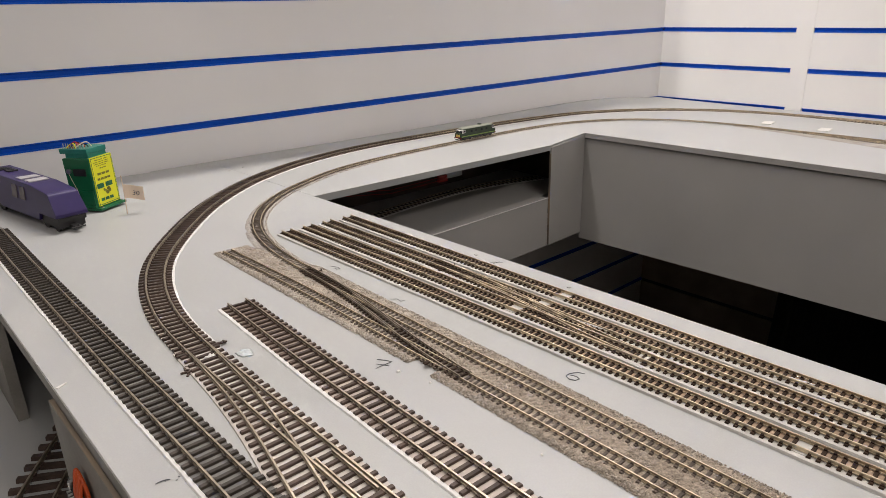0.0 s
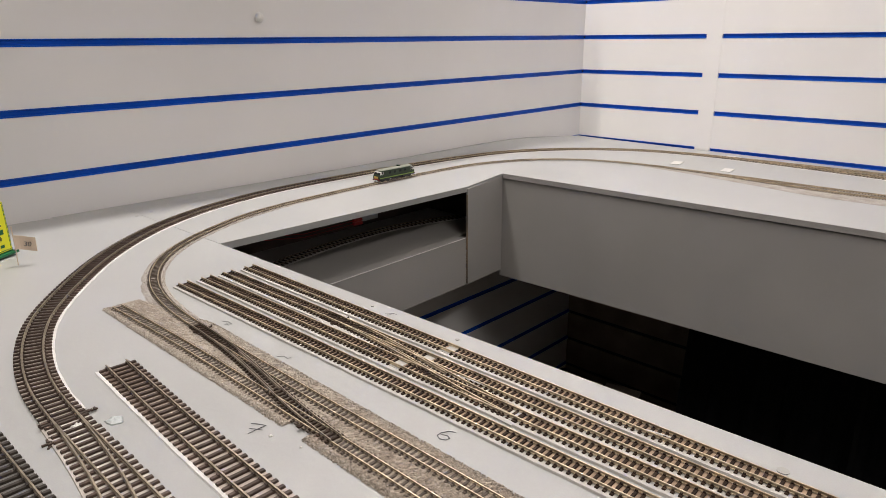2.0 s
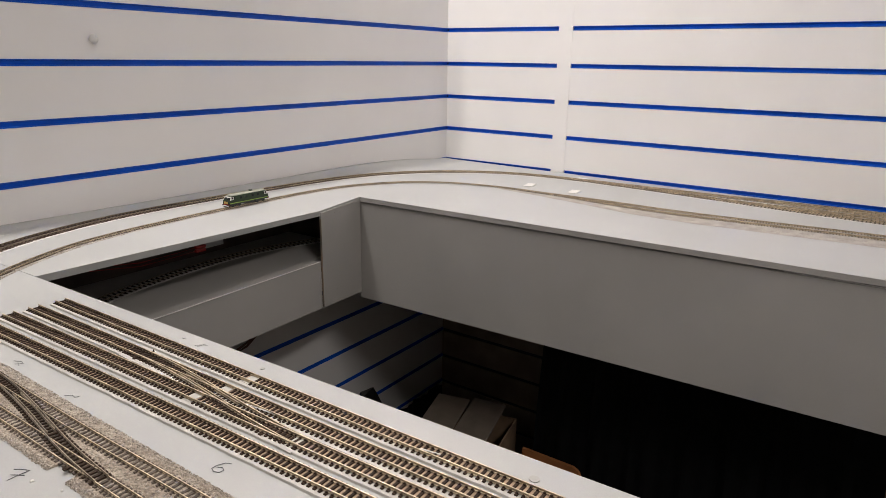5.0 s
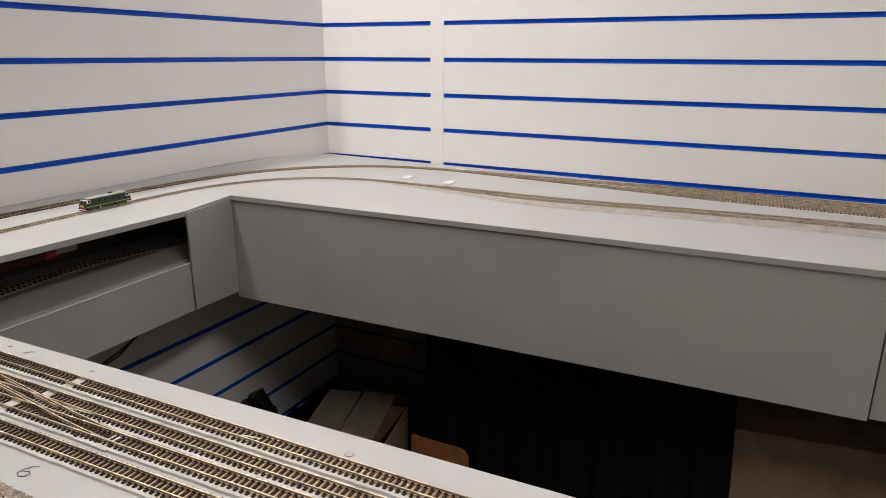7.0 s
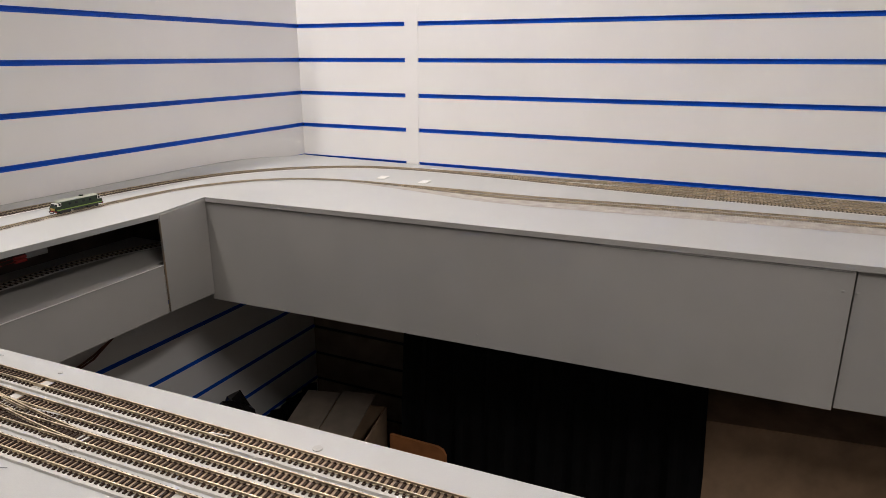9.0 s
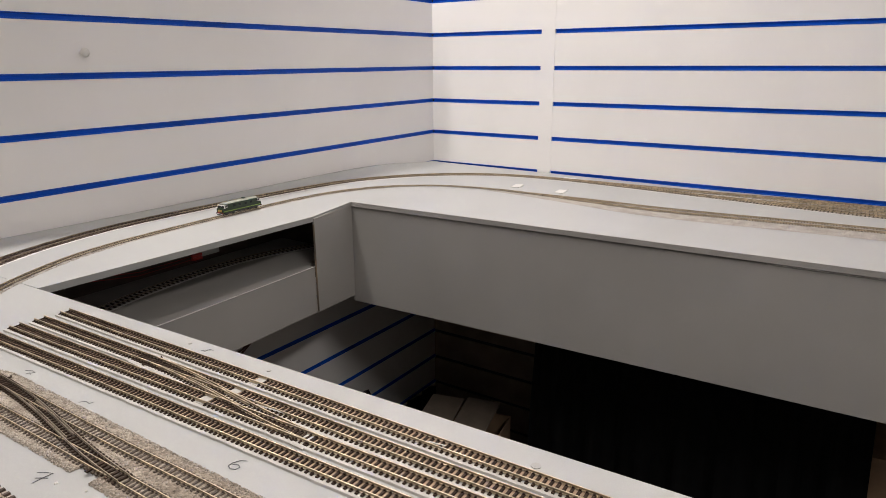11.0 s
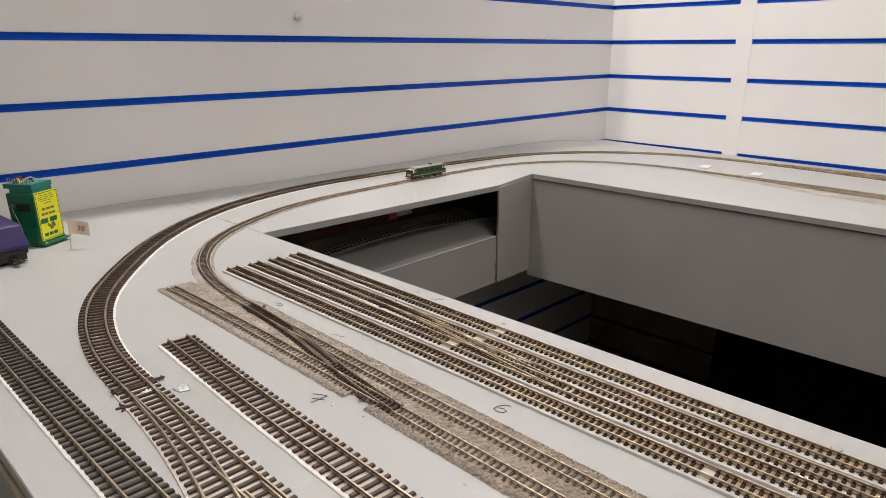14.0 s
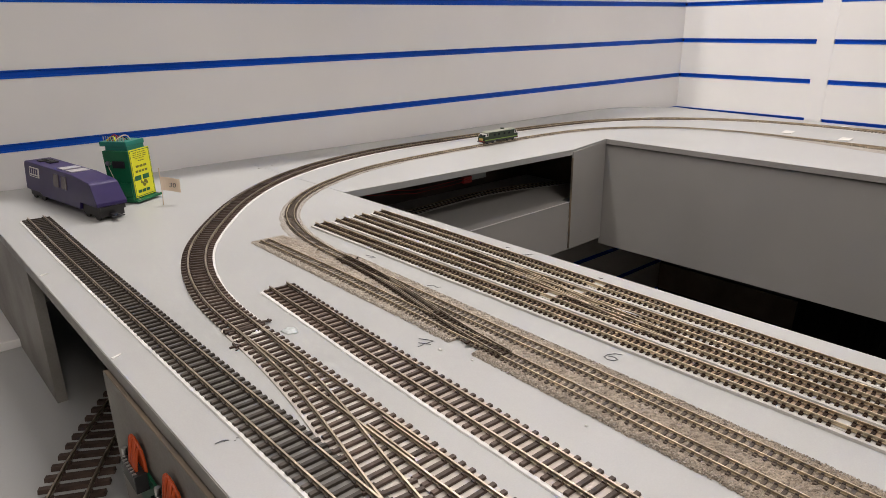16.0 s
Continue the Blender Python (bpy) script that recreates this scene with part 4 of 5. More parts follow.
green_engine(TAB @ Matrix.Translation((inner[spot].x, inner[spot].y, rail_top)) @ Matrix.Rotation(math.atan2(hd.y, hd.x) - math.pi / 2, 4, "Z"))


def purple_engine(m):
    """A purple boxy engine about 0.21 m long with a slanted front; y runs to its front."""
    e = thing("purple_locomotive", m, "purple boxy toy locomotive with white skylights standing on the table", "locomotive")
    w = 0.0185
    prof = [(-0.097, 0.012), (-0.096, 0.046), (-0.093, 0.0505), (0.042, 0.0497), (0.086, 0.0455), (0.091, 0.0435), (0.105, 0.0215), (0.105, 0.0175), (0.062, 0.0175), (0.058, 0.0085), (-0.048, 0.0085), (-0.055, 0.012)]
    bm = wedge(bmesh.new(), prof, -w, w)
    for v in bm.verts:  # sides lean in a little towards the roof
        v.co.x *= 1.0 - max(0.0, v.co.z - 0.030) * 5.0
    body = part("body", bevelled(bm, 0.0012), M_PURPLE, e)
    for y in (0.002, 0.026):
        part("skylight", boxed(-0.0115, 0.0115, y - 0.0080, y + 0.0080, 0.0490, 0.0510, bev=0.0004), M_DULLWHITE, e, "dull white skylight")
    side = Matrix.Translation((w - 0.0006, 0, 0.0355)) @ Matrix.Rotation(math.radians(-5.3), 4, "Y")
    for y in (0.001, 0.023):
        part("side_window", boxed(-0.0008, 0.0008, y - 0.0068, y + 0.0068, -0.0070, 0.0090, m=side), M_SMOKE, e, "grey side window")
    plate = part("name_plate", boxed(-0.0004, 0.0007, -0.078, -0.050, -0.0035, 0.0095, m=side), M_WHITE, e, "white plate with dark marks")
    for k in range(4):
        y = -0.0755 + 0.0062 * k
        part("plate_mark", boxed(0.0004, 0.0010, y, y + 0.0040, 0.0005, 0.0080, m=side), M_PURPLE, plate)
    part("plate_mark", boxed(0.0004, 0.0010, -0.0755, -0.0525, -0.0024, -0.0012, m=side), M_PURPLE, plate)
    bm = bmesh.new()
    for x, y, a, b in ((0.000, -0.070, 0.008, 0.006), (-0.002, -0.052, 0.006, 0.0065)):
        box(bm, x - a, x + a, y - b, y + b, 0.0500, 0.0522, bev=0.0008)
        cyl(bm, x, y, 0.0520, 0.0530, 0.0038, 12)
    part("roof_unit", bm, M_BLACK, e, "black roof equipment")
    for y in (-0.072, 0.080):
        bog = part("bogie", boxed(-0.0150, 0.0150, y - 0.022, y + 0.022, 0.0040, 0.0128 + (0.004 if y > 0 else 0), bev=0.0012), M_BLACK, e)
        for k in (-0.013, 0.013):
            for t in (-1, 1):
                part("wheel", wheel_mesh(0.0062, 0.0025), M_BLACK, bog, m=Matrix.Translation((t * 0.0125, y + k, 0.0063)))
    bm = boxed(-0.004, 0.004, 0.098, 0.116, 0.0052, 0.0082, bev=0.0006)
    tube(bm, [(-0.008, 0.116, 0.0066), (0.008, 0.116, 0.0066)], 0.0009, 8)
    tube(bm, [(0.0, 0.113, 0.0066), (0.0, 0.117, 0.010)], 0.0008, 6)
    part("coupling", bm, M_BLACK, e, "black hooked coupling")
    part("buffer_beam", boxed(-0.016, 0.016, 0.090, 0.1045, 0.0120, 0.0172, bev=0.0006), M_BLACK, e)
    return e


purple_engine(TAB @ Matrix.Translation((-1.7115, -0.152, 0.0)) @ Matrix.Rotation(math.atan2(-0.212, 0.044) - math.pi / 2, 4, "Z"))


# ---- the green money box and the paper flag ----
def stroke(bm, pts, w, z=0.0002, h=0.00025):
    """A flat inked stroke through points in the plane."""
    line = [Vector((x, y, 0)) for x, y in pts]
    hd = headings(line)
    rows = []
    for i, (p, d) in enumerate(zip(line, hd)):
        s = Vector((-d.y, d.x, 0)) * w * (0.5 if 0 < i < len(line) - 1 else 0.28)
        rows.append([bm.verts.new((*(p + s).xy, z + h)), bm.verts.new((*(p - s).xy, z + h)), bm.verts.new((*(p - s).xy, z)), bm.verts.new((*(p + s).xy, z))])
    for a, b in zip(rows, rows[1:]):
        for k in range(4):
            bm.faces.new((a[k], a[(k + 1) % 4], b[(k + 1) % 4], b[k]))
    bm.faces.new(rows[0][::-1]), bm.faces.new(rows[-1])
    bmesh.ops.recalc_face_normals(bm, faces=bm.faces)
    return bm


def money_box(m):
    """x runs along the plain front, y into the box; the yellow card is on the side at +x."""
    e = thing("collecting_box", m, "green plastic collecting box with yellow card and wired teal block", "box")
    bm = boxed(-0.021, 0.021, -0.025, 0.025, 0.003, 0.0715)
    for v in bm.verts:
        v.co.x *= 1.0 + 0.05 * (v.co.z - 0.03) / 0.07
    part("body", bevelled(bm, 0.002, 3), M_BOXGREEN, e)
    part("base_plate", boxed(-0.0235, 0.0275, -0.028, 0.028, 0.0, 0.0035, bev=0.0008), M_BOXGREEN, e)
    for x, y in ((0.0255, -0.022), (0.0255, 0.022)):
        bm = bmesh.new()
        cyl(bm, x, y, 0.0035, 0.0048, 0.0022, 12)
        part("base_screw", bm, M_METAL, e, "bright metal screw")
    lean = Matrix.Translation((0.0212, 0, 0.038)) @ Matrix.Rotation(math.radians(0.9), 4, "Y")
    card = part("card", boxed(-0.0003, 0.0007, -0.0225, 0.0225, -0.033, 0.034, m=lean, bev=0.0002), M_YELLOW, e, "yellow card with dark lettering")
    for a0, a1, b0, b1 in ((-0.0213, 0.0213, 0.0318, 0.0325), (-0.0213, 0.0213, -0.0317, -0.0310), (-0.0213, -0.0206, -0.0317, 0.0325), (0.0206, 0.0213, -0.0317, 0.0325)):
        part("border_line", boxed(0.0006, 0.0009, a0, a1, b0, b1, m=lean), M_BOXGREEN, card)
    for z, y0, y1, h, mt in ((0.0290, -0.014, 0.014, 0.0008, 0), (0.0262, -0.017, 0.017, 0.0007, 0), (0.0236, -0.016, 0.016, 0.0007, 0), (0.0210, -0.012, 0.010, 0.0007, 0), (0.0175, -0.006, 0.008, 0.0012, 0),
                             (0.0100, -0.013, 0.013, 0.0030, 0), (0.0030, -0.015, 0.013, 0.0030, 0), (-0.0060, -0.019, 0.017, 0.0065, 1), (-0.0250, -0.016, 0.012, 0.0040, 1)):
        n = max(2, int((y1 - y0) / (h * 2.2))) if h > 0.002 else 3
        for k in range(n):
            a = y0 + (y1 - y0) * k / n
            b = a + (y1 - y0) / n * 0.78
            part("letter_bar", boxed(0.0006, 0.0010, a, b, z - h / 2, z + h / 2, m=lean), M_BOXGREEN if mt else M_OLIVE, card)
    bm = bmesh.new()
    for k in range(7):
        cyl(bm, 0, 0, 0, 0.0004, 0.0026 - 0.0001 * k, 10, m=lean @ Matrix.Translation((0.0007, 0.004 - 0.0016 * k + (k % 2) * 0.003, -0.0125 - 0.0012 * (k % 3) * 2)) @ Matrix.Rotation(math.pi / 2, 4, "Y"))
    part("card_picture", bm, M_OLIVE, card)
    part("coin_slot", boxed(-0.006, 0.014, -0.0266, -0.0250, 0.048, 0.0575), M_BLACK, e, "black slot")
    part("hatch", boxed(0.000, 0.019, -0.0268, -0.0245, 0.006, 0.027, bev=0.0006), M_BOXGREEN, e)
    part("hatch_sill", boxed(-0.002, 0.0205, -0.0290, -0.0245, 0.004, 0.0070, bev=0.0006), M_BOXGREEN, e)
    bm = bmesh.new()
    cyl(bm, 0, 0, 0, 0.004, 0.0032, 14, m=Matrix.Translation((-0.0125, -0.0250, 0.0545)) @ Matrix.Rotation(math.pi / 2, 4, "X"))
    knob = part("knob", bm, M_METAL, e, "bright metal knob")
    part("cord", tube(bmesh.new(), [(-0.0125, -0.0285, 0.0530), (-0.010, -0.0275, 0.042), (-0.0060, -0.0270, 0.030), (-0.0030, -0.0275, 0.018)], 0.0004, 6), M_PALECARD, e, "thin pale cord")
    block = part("top_block", boxed(-0.019, 0.018, -0.019, 0.019, 0.0705, 0.0770, bev=0.0008), M_TEAL, e, "teal plastic terminal block")
    part("block_cap", boxed(-0.0265, 0.0185, -0.0205, 0.0205, 0.0770, 0.0835, bev=0.0008), M_TEAL, block)
    for k in range(9):
        x = -0.021 + 0.0042 * k
        part("terminal_pin", boxed(x - 0.0004, x + 0.0004, -0.0165, -0.0157, 0.0835, 0.0905), M_METAL, block)
    for k, (mt, top) in enumerate(((M_YELLOW, 0.104), (M_RED, 0.106), (M_BLACK, 0.105), (M_ORANGE, 0.103), (M_BLACK, 0.102), (M_PALECARD, 0.1045))):
        x0, x1 = -0.018 + 0.003 * k, -0.002 + 0.002 * k
        pts = [(x0 + (x1 - x0) * u, -0.0155 + 0.022 * u * (1 - u) + 0.004 * k * u, 0.0835 + (top - 0.0145 - 0.0835) * 4 * u * (1 - u)) for u in (i / 12 for i in range(13))]
        part("wire", tube(bmesh.new(), pts, 0.0008, 6), mt, block)
    return e


money_box(TAB @ Matrix.Translation((-1.6400, -0.164, 0.0016)) @ Matrix.Rotation(math.radians(-4.0), 4, "Y") @ Matrix.Rotation(math.radians(-57), 4, "Z") @ Matrix.Rotation(math.radians(-2.0), 4, "X") @ Matrix.Diagonal((0.95, 0.82, 0.95, 1.0)))

flag = thing("paper_flag", TAB @ Matrix.Translation((-1.6215, -0.2235, 0)) @ Matrix.Rotation(math.radians(-22), 4, "Z"), "small cream paper flag numbered 30 on a thin stick", "flag")
part("stick", tube(bmesh.new(), [(0, 0, 0), (0.0003, 0, 0.025), (-0.0004, 0, 0.050)], 0.0006, 8), M_PALECARD, flag)
bm = bmesh.new()
rows = []
for i in range(9):
    u = i / 8
    bend = 0.0016 * math.sin(u * 5.0)
    rows.append([bm.verts.new((0.0002 + 0.0230 * u, bend + o, z - 0.0045 * u)) for z, o in ((0.0385, 0), (0.0205, 0), (0.0205, 0.0003), (0.0385, 0.0003))])
for a, b in zip(rows, rows[1:]):
    for k in range(4):
        bm.faces.new((a[k], a[(k + 1) % 4], b[(k + 1) % 4], b[k]))
bm.faces.new(rows[0]), bm.faces.new(rows[-1][::-1])
bmesh.ops.recalc_face_normals(bm, faces=bm.faces)
paper = part("paper", bm, M_PALECARD, flag)
txt = bpy.data.curves.new("number", "FONT")
txt.body, txt.size, txt.extrude = "30", 0.0085, 0.00005
txt.materials.append(M_INK)
num = new("number", txt)
num.parent = paper
num.matrix_basis = Matrix.Translation((0.0095, -0.0021, 0.0245)) @ Matrix.Rotation(math.radians(9), 4, "Y") @ Matrix.Rotation(math.pi / 2, 4, "X")
tagged(num, "handwritten number 30")


# ---- pen marks on the table ----
def pen(pts_list, x, y, size, turn, label, width=0.0011, ink=None):
    bm = bmesh.new()
    for pts in pts_list:
        stroke(bm, [(px * size, py * size) for px, py in pts], width)
    return solid("pen_mark", bm, ink or M_INK, TAB @ Matrix.Translation((x, y, 0)) @ Matrix.Rotation(math.radians(turn), 4, "Z"), label, "pen mark", "pen marks")


SEVEN = [[(-0.5, 0.45), (0.0, 0.52), (0.45, 0.5), (0.15, 0.0), (-0.1, -0.55)], [(-0.3, -0.05), (0.1, 0.0), (0.5, 0.02)]]
SIX = [[(0.35, 0.55), (-0.05, 0.45), (-0.35, 0.05), (-0.40, -0.3), (-0.1, -0.5), (0.25, -0.42), (0.35, -0.15), (0.10, 0.02), (-0.25, -0.08)]]
pen(SEVEN, -1.6075, -0.7541, 0.0125, -62, "handwritten figure 7 in dark pen on the table", 0.0007)
pen(SIX, -1.5152, -0.8580, 0.0125, -78, "handwritten figure 6 in dark pen on the table", 0.0007)
pen([[(-0.75, -0.55), (-0.35, -0.1), (-0.05, 0.05), (0.25, 0.1)], [(-0.2, 0.05), (-0.05, -0.15)], [(0.75, 0.05), (0.9, 0.1)], [(0.75, 0.5), (0.95, 0.5)]], -1.7707, -0.7777, 0.0065, -45, "scribbled dark pen mark on the table edge", 0.0008)
pen([[(-0.5, 0.2), (0.1, 0.3), (0.5, 0.1), (0.0, -0.2)], [(0.0, 0.1), (0.5, -0.3)]], -1.5282, -0.5668, 0.013, -70, "faint pen squiggle on the table", 0.0006, M_INKFAINT)
pen([[(-0.5, 0.0), (0.0, 0.2), (0.4, -0.1), (0.6, 0.1)]], -1.5293, -0.6705, 0.012, -60, "faint pen squiggle on the table", 0.0006, M_INKFAINT)
pen([[(-0.5, 0.0), (0.0, 0.2), (0.5, 0.2)], [(-0.2, -0.2), (0.2, 0.4)]], -1.3961, -0.6655, 0.013, -60, "faint pen squiggle on the table", 0.0006, M_INKFAINT)

# ---- screws, pins and small marks ----
def screw(x, y, z, n, r=0.0022, parent=None, name="screw", mt=None):
    bm = bmesh.new()
    cyl(bm, 0, 0, -0.0002, 0.0004, r, 14, r2=r * 0.75)
    box(bm, -r * 0.5, r * 0.5, -r * 0.08, r * 0.08, 0.0003, 0.0005)
    q = Vector((0, 0, 1)).rotation_difference(Vector(n)).to_matrix().to_4x4()
    return solid(name, bm, mt or M_GREYSIDE, Matrix.Translation((x, y, z)) @ q, "small painted screw head", "screw", "screws")


for y, z in ((-0.875, 0.7865), (-1.478, 0.957), (-1.500, 0.956)):
    screw(E_IN(y) + 0.0026, y, z, (-1, 0, 0))
for x, z in ((-0.800, 1.004), (-0.800, 0.836)):
    screw(x, -0.2900 + (x + 0.853) * 0.2679, z, (0.25, -1, 0), r=0.0016)
for x, y in ((-1.387, -1.046), (-1.394, -0.634), (-1.391, -0.755), (-1.418, -0.079), (-1.389, -0.068)):
    bm = bmesh.new()
    cyl(bm, 0, 0, 0.0, 0.0007, 0.0040 if y < -1 else 0.0022, 12)
    solid("pin_head", bm, M_GREYSIDE, TAB @ Matrix.Translation((x, y, 0)), "small painted pin head in the table", "screw", "screws")
for x, y, a in ((-1.7895, -0.6305, 30), (-1.7955, -0.414, 20)):
    bm = boxed(-0.004, 0.004, -0.0014, 0.0014, 0, 0.0005)
    for v in bm.verts:
        v.co.y *= 0.35 if v.co.x > 0 else 1
    solid("paint_chip", bm, M_WHITE, TAB @ Matrix.Translation((x, y, 0)) @ Matrix.Rotation(math.radians(a), 4, "Z"), "white chipped paint mark at the table edge", "paint chip", "paint chips")
def blob(x, y, r, h, seed, material, label):
    """A flat lumpy patch of dried glue."""
    bm = bmesh.new()
    rings = []
    for j in range(6):
        u = j / 5
        ring = []
        for i in range(22):
            a = 2 * math.pi * i / 22
            q = r * (1 - u) * (1 + 0.45 * noise.noise((math.cos(a) * 1.6, math.sin(a) * 1.6, seed)))
            lump = 0.5 + 0.9 * abs(noise.noise((math.cos(a) * (1 - u) * 3, math.sin(a) * (1 - u) * 3, seed + 4)))
            ring.append(bm.verts.new((math.cos(a) * q, math.sin(a) * q, h * min(1, u * 2.5) * lump)))
        rings.append(ring)
    for p, q in zip(rings, rings[1:]):
        for i in range(22):
            bm.faces.new((p[i], p[(i + 1) % 22], q[(i + 1) % 22], q[i]))
    bm.faces.new(rings[0][::-1])
    bmesh.ops.remove_doubles(bm, verts=bm.verts, dist=0.00001)
    bmesh.ops.recalc_face_normals(bm, faces=bm.faces)
    return solid("glue_blob", bm, material, TAB @ Matrix.Translation((x, y, 0.0001)), label, "glue", "glue blobs", smooth=True)


blob(-1.6743, -0.6710, 0.0062, 0.0016, 3, M_GLUE, "lumpy dried white glue blob beside the track")
blob(-1.6970, -0.6625, 0.0046, 0.0036, 7, M_WHITE, "white glue patch between the rails")
for x, y, r in ((-1.604, -0.770, 0.0016), (-1.597, -0.797, 0.0010), (-1.600, -0.900, 0.0010)):
    blob(x, y, r, 0.0010, x * 40, M_WHITE, "small white crumb lying on the table")
rnd = random.Random(8)
for k in range(7):
    bm = boxed(-rnd.uniform(0.0012, 0.0028), rnd.uniform(0.0012, 0.0028), -0.0007, 0.0007, 0, rnd.uniform(0.0008, 0.0022))
    solid("bent_tab", bm, M_SLEEPERRED, TAB @ Matrix.Translation((-1.7165 + rnd.uniform(-0.004, 0.002), -0.666 + rnd.uniform(-0.010, 0.010), 0)) @ Matrix.Rotation(rnd.uniform(0, 3.1), 4, "Z"), "small bent brown tab beside the track points", "scrap", "bent tabs")
for x, y, a in ((-0.268, -0.451, 12), (-0.276, -0.577, 8)):
    solid("white_card", boxed(-0.024, 0.024, -0.011, 0.011, 0.0002, 0.0016, bev=0.0003), M_WHITE, TAB @ Matrix.Translation((x, y, 0)) @ Matrix.Rotation(math.radians(a), 4, "Z"), "small white card lying on the table", "card", "white cards")
solid("white_card", boxed(-0.018, 0.018, -0.008, 0.008, 0.0002, 0.0014, bev=0.0003), M_WHITE, TAB @ Matrix.Translation((-0.066, -0.511, 0)) @ Matrix.Rotation(math.radians(80), 4, "Z"), "small white card lying on the table", "card", "white cards")
# loose wires beside the sidings
solid("loose_wire", tube(bmesh.new(), [(-1.449, -0.795, 0.003), (-1.446, -0.825, 0.0036), (-1.442, -0.855, 0.003), (-1.444, -0.895, 0.0016)], 0.0008, 6), M_LAMINATE, TAB, "thin pale wire lying between the sidings", "wire")

solid("loose_wire", tube(bmesh.new(), [(-1.4162, -0.9503, 0.002), (-1.4103, -0.9620, 0.0034), (-1.4058, -0.9779, 0.0022)], 0.0007, 6), M_LAMINATE, TAB, "thin pale wire lying between the sidings", "wire")

# ---- wall hook ----
bm = bmesh.new()
bmesh.ops.create_uvsphere(bm, u_segments=16, v_segments=10, radius=0.0085)
for v in bm.verts:
    v.co.y = v.co.y * 0.9 - 0.006
    if v.co.z > 0 and v.co.x < 0:
        v.co.x *= 0.8
solid("wall_peg", bm, M_WHITE, Matrix.Translation((-1.1175, 0.001, 1.341)), "small rounded white peg on the slat wall", "peg", smooth=True)

# ---- plug under the north board ----
plug = thing("terminal_plug", label="grey terminal block with red plugs under the table edge", category="connector")
px, py, pz = -1.085, -0.264, table_z(-1.085, -0.31) - TH
for k in range(3):
    part("lug", boxed(px - 0.018 + 0.014 * k, px - 0.013 + 0.014 * k, py + 0.001, py + 0.006, pz - 0.009, pz - 0.0005, bev=0.0005), M_METALGREY, plug)
part("block", boxed(px - 0.020, px + 0.018, py + 0.002, py + 0.008, pz - 0.020, pz - 0.008, bev=0.0008), M_METALGREY, plug)
for k in range(2):
    z = pz - 0.014 - 0.006 * k
    red = part("red_plug", boxed(px - 0.040, px - 0.021, py - 0.002, py + 0.004, z - 0.0025, z + 0.0025, bev=0.0006), M_RED, plug, "red plastic plug")
    part("lead", tube(bmesh.new(), [(px - 0.040, py + 0.001, z), (px - 0.070, py + 0.004, z - 0.002), (px - 0.13, py + 0.02, z - 0.008), (px - 0.22, py + 0.06, z - 0.004)], 0.0006, 6), M_RED, plug)

# ---- circuit boards on the west skirt ----
def circuit(y, z):
    c = thing("circuit_board", label="small circuit board with black connector and looped orange wires", category="circuit board", group="circuit boards")
    x = W_OUT(y) - 0.0040
    part("board", boxed(x - 0.0022, x - 0.0006, y - 0.045, y + 0.016, z - 0.036, z - 0.002), M_PCB, c)
    con = part("connector", boxed(x - 0.0105, x - 0.0022, y - 0.016, y + 0.014, z - 0.013, z, bev=0.0006), M_BLACK, c, "black connector strip")
    for k in range(7):
        yy = y + 0.0115 - 0.0040 * k
        part("contact", boxed(x - 0.0105, x - 0.0080, yy - 0.0008, yy + 0.0008, z - 0.0002, z + 0.0006), M_METAL, con)
    bm = bmesh.new()
    cyl(bm, x - 0.0065, y + 0.0165, z - 0.004, z + 0.004, 0.0020, 10)
    part("terminal_screw", bm, M_METAL, c, "bright metal screw")
    for k in range(6):
        y0 = y + 0.004 - 0.0027 * k
        tall, lean = 0.0180 + 0.0016 * math.sin(2.3 * k), 0.0035 + 0.0018 * math.cos(1.7 * k)
        pts = [(x - 0.0070 + 0.0050 * u + 0.0016 * math.sin(math.pi * u), y0 - 0.004 * u + lean * math.sin(math.pi * u) ** 2, z - 0.001 + tall * math.sin(math.pi * u) ** 0.65) for u in (i / 20 for i in range(21))]
        part("wire", tube(bmesh.new(), pts, 0.0011, 8), M_ORANGE, c)
    part("chip", boxed(x - 0.0040, x - 0.0022, y - 0.034, y - 0.022, z - 0.024, z - 0.014), M_BLACK, c, "black chip")
    return c


circuit(-0.688, 0.985)
circuit(-0.752, 0.990)

# ---- added brown boards over the wall under the table ----
M_BROWNBOARD = mat("brown_board", (0.36, 0.285, 0.215), 0.8, col2=(0.24, 0.185, 0.14), scale=12.0, bump=0.2, bump_scale=150)
bare = thing("board_cladding", label="added brown boards with dark gaps over the wall under the table", category="cladding")
# boards and black sheet darken the white wall and its blue grooves
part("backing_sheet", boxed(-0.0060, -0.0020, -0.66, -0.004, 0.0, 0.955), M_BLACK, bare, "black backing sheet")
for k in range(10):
    part("board", boxed(-0.0110, -0.0060, -0.66, -0.004, 0.1 * k + 0.006, min(0.955, 0.1 * k + 0.094)), M_BROWNBOARD, bare)

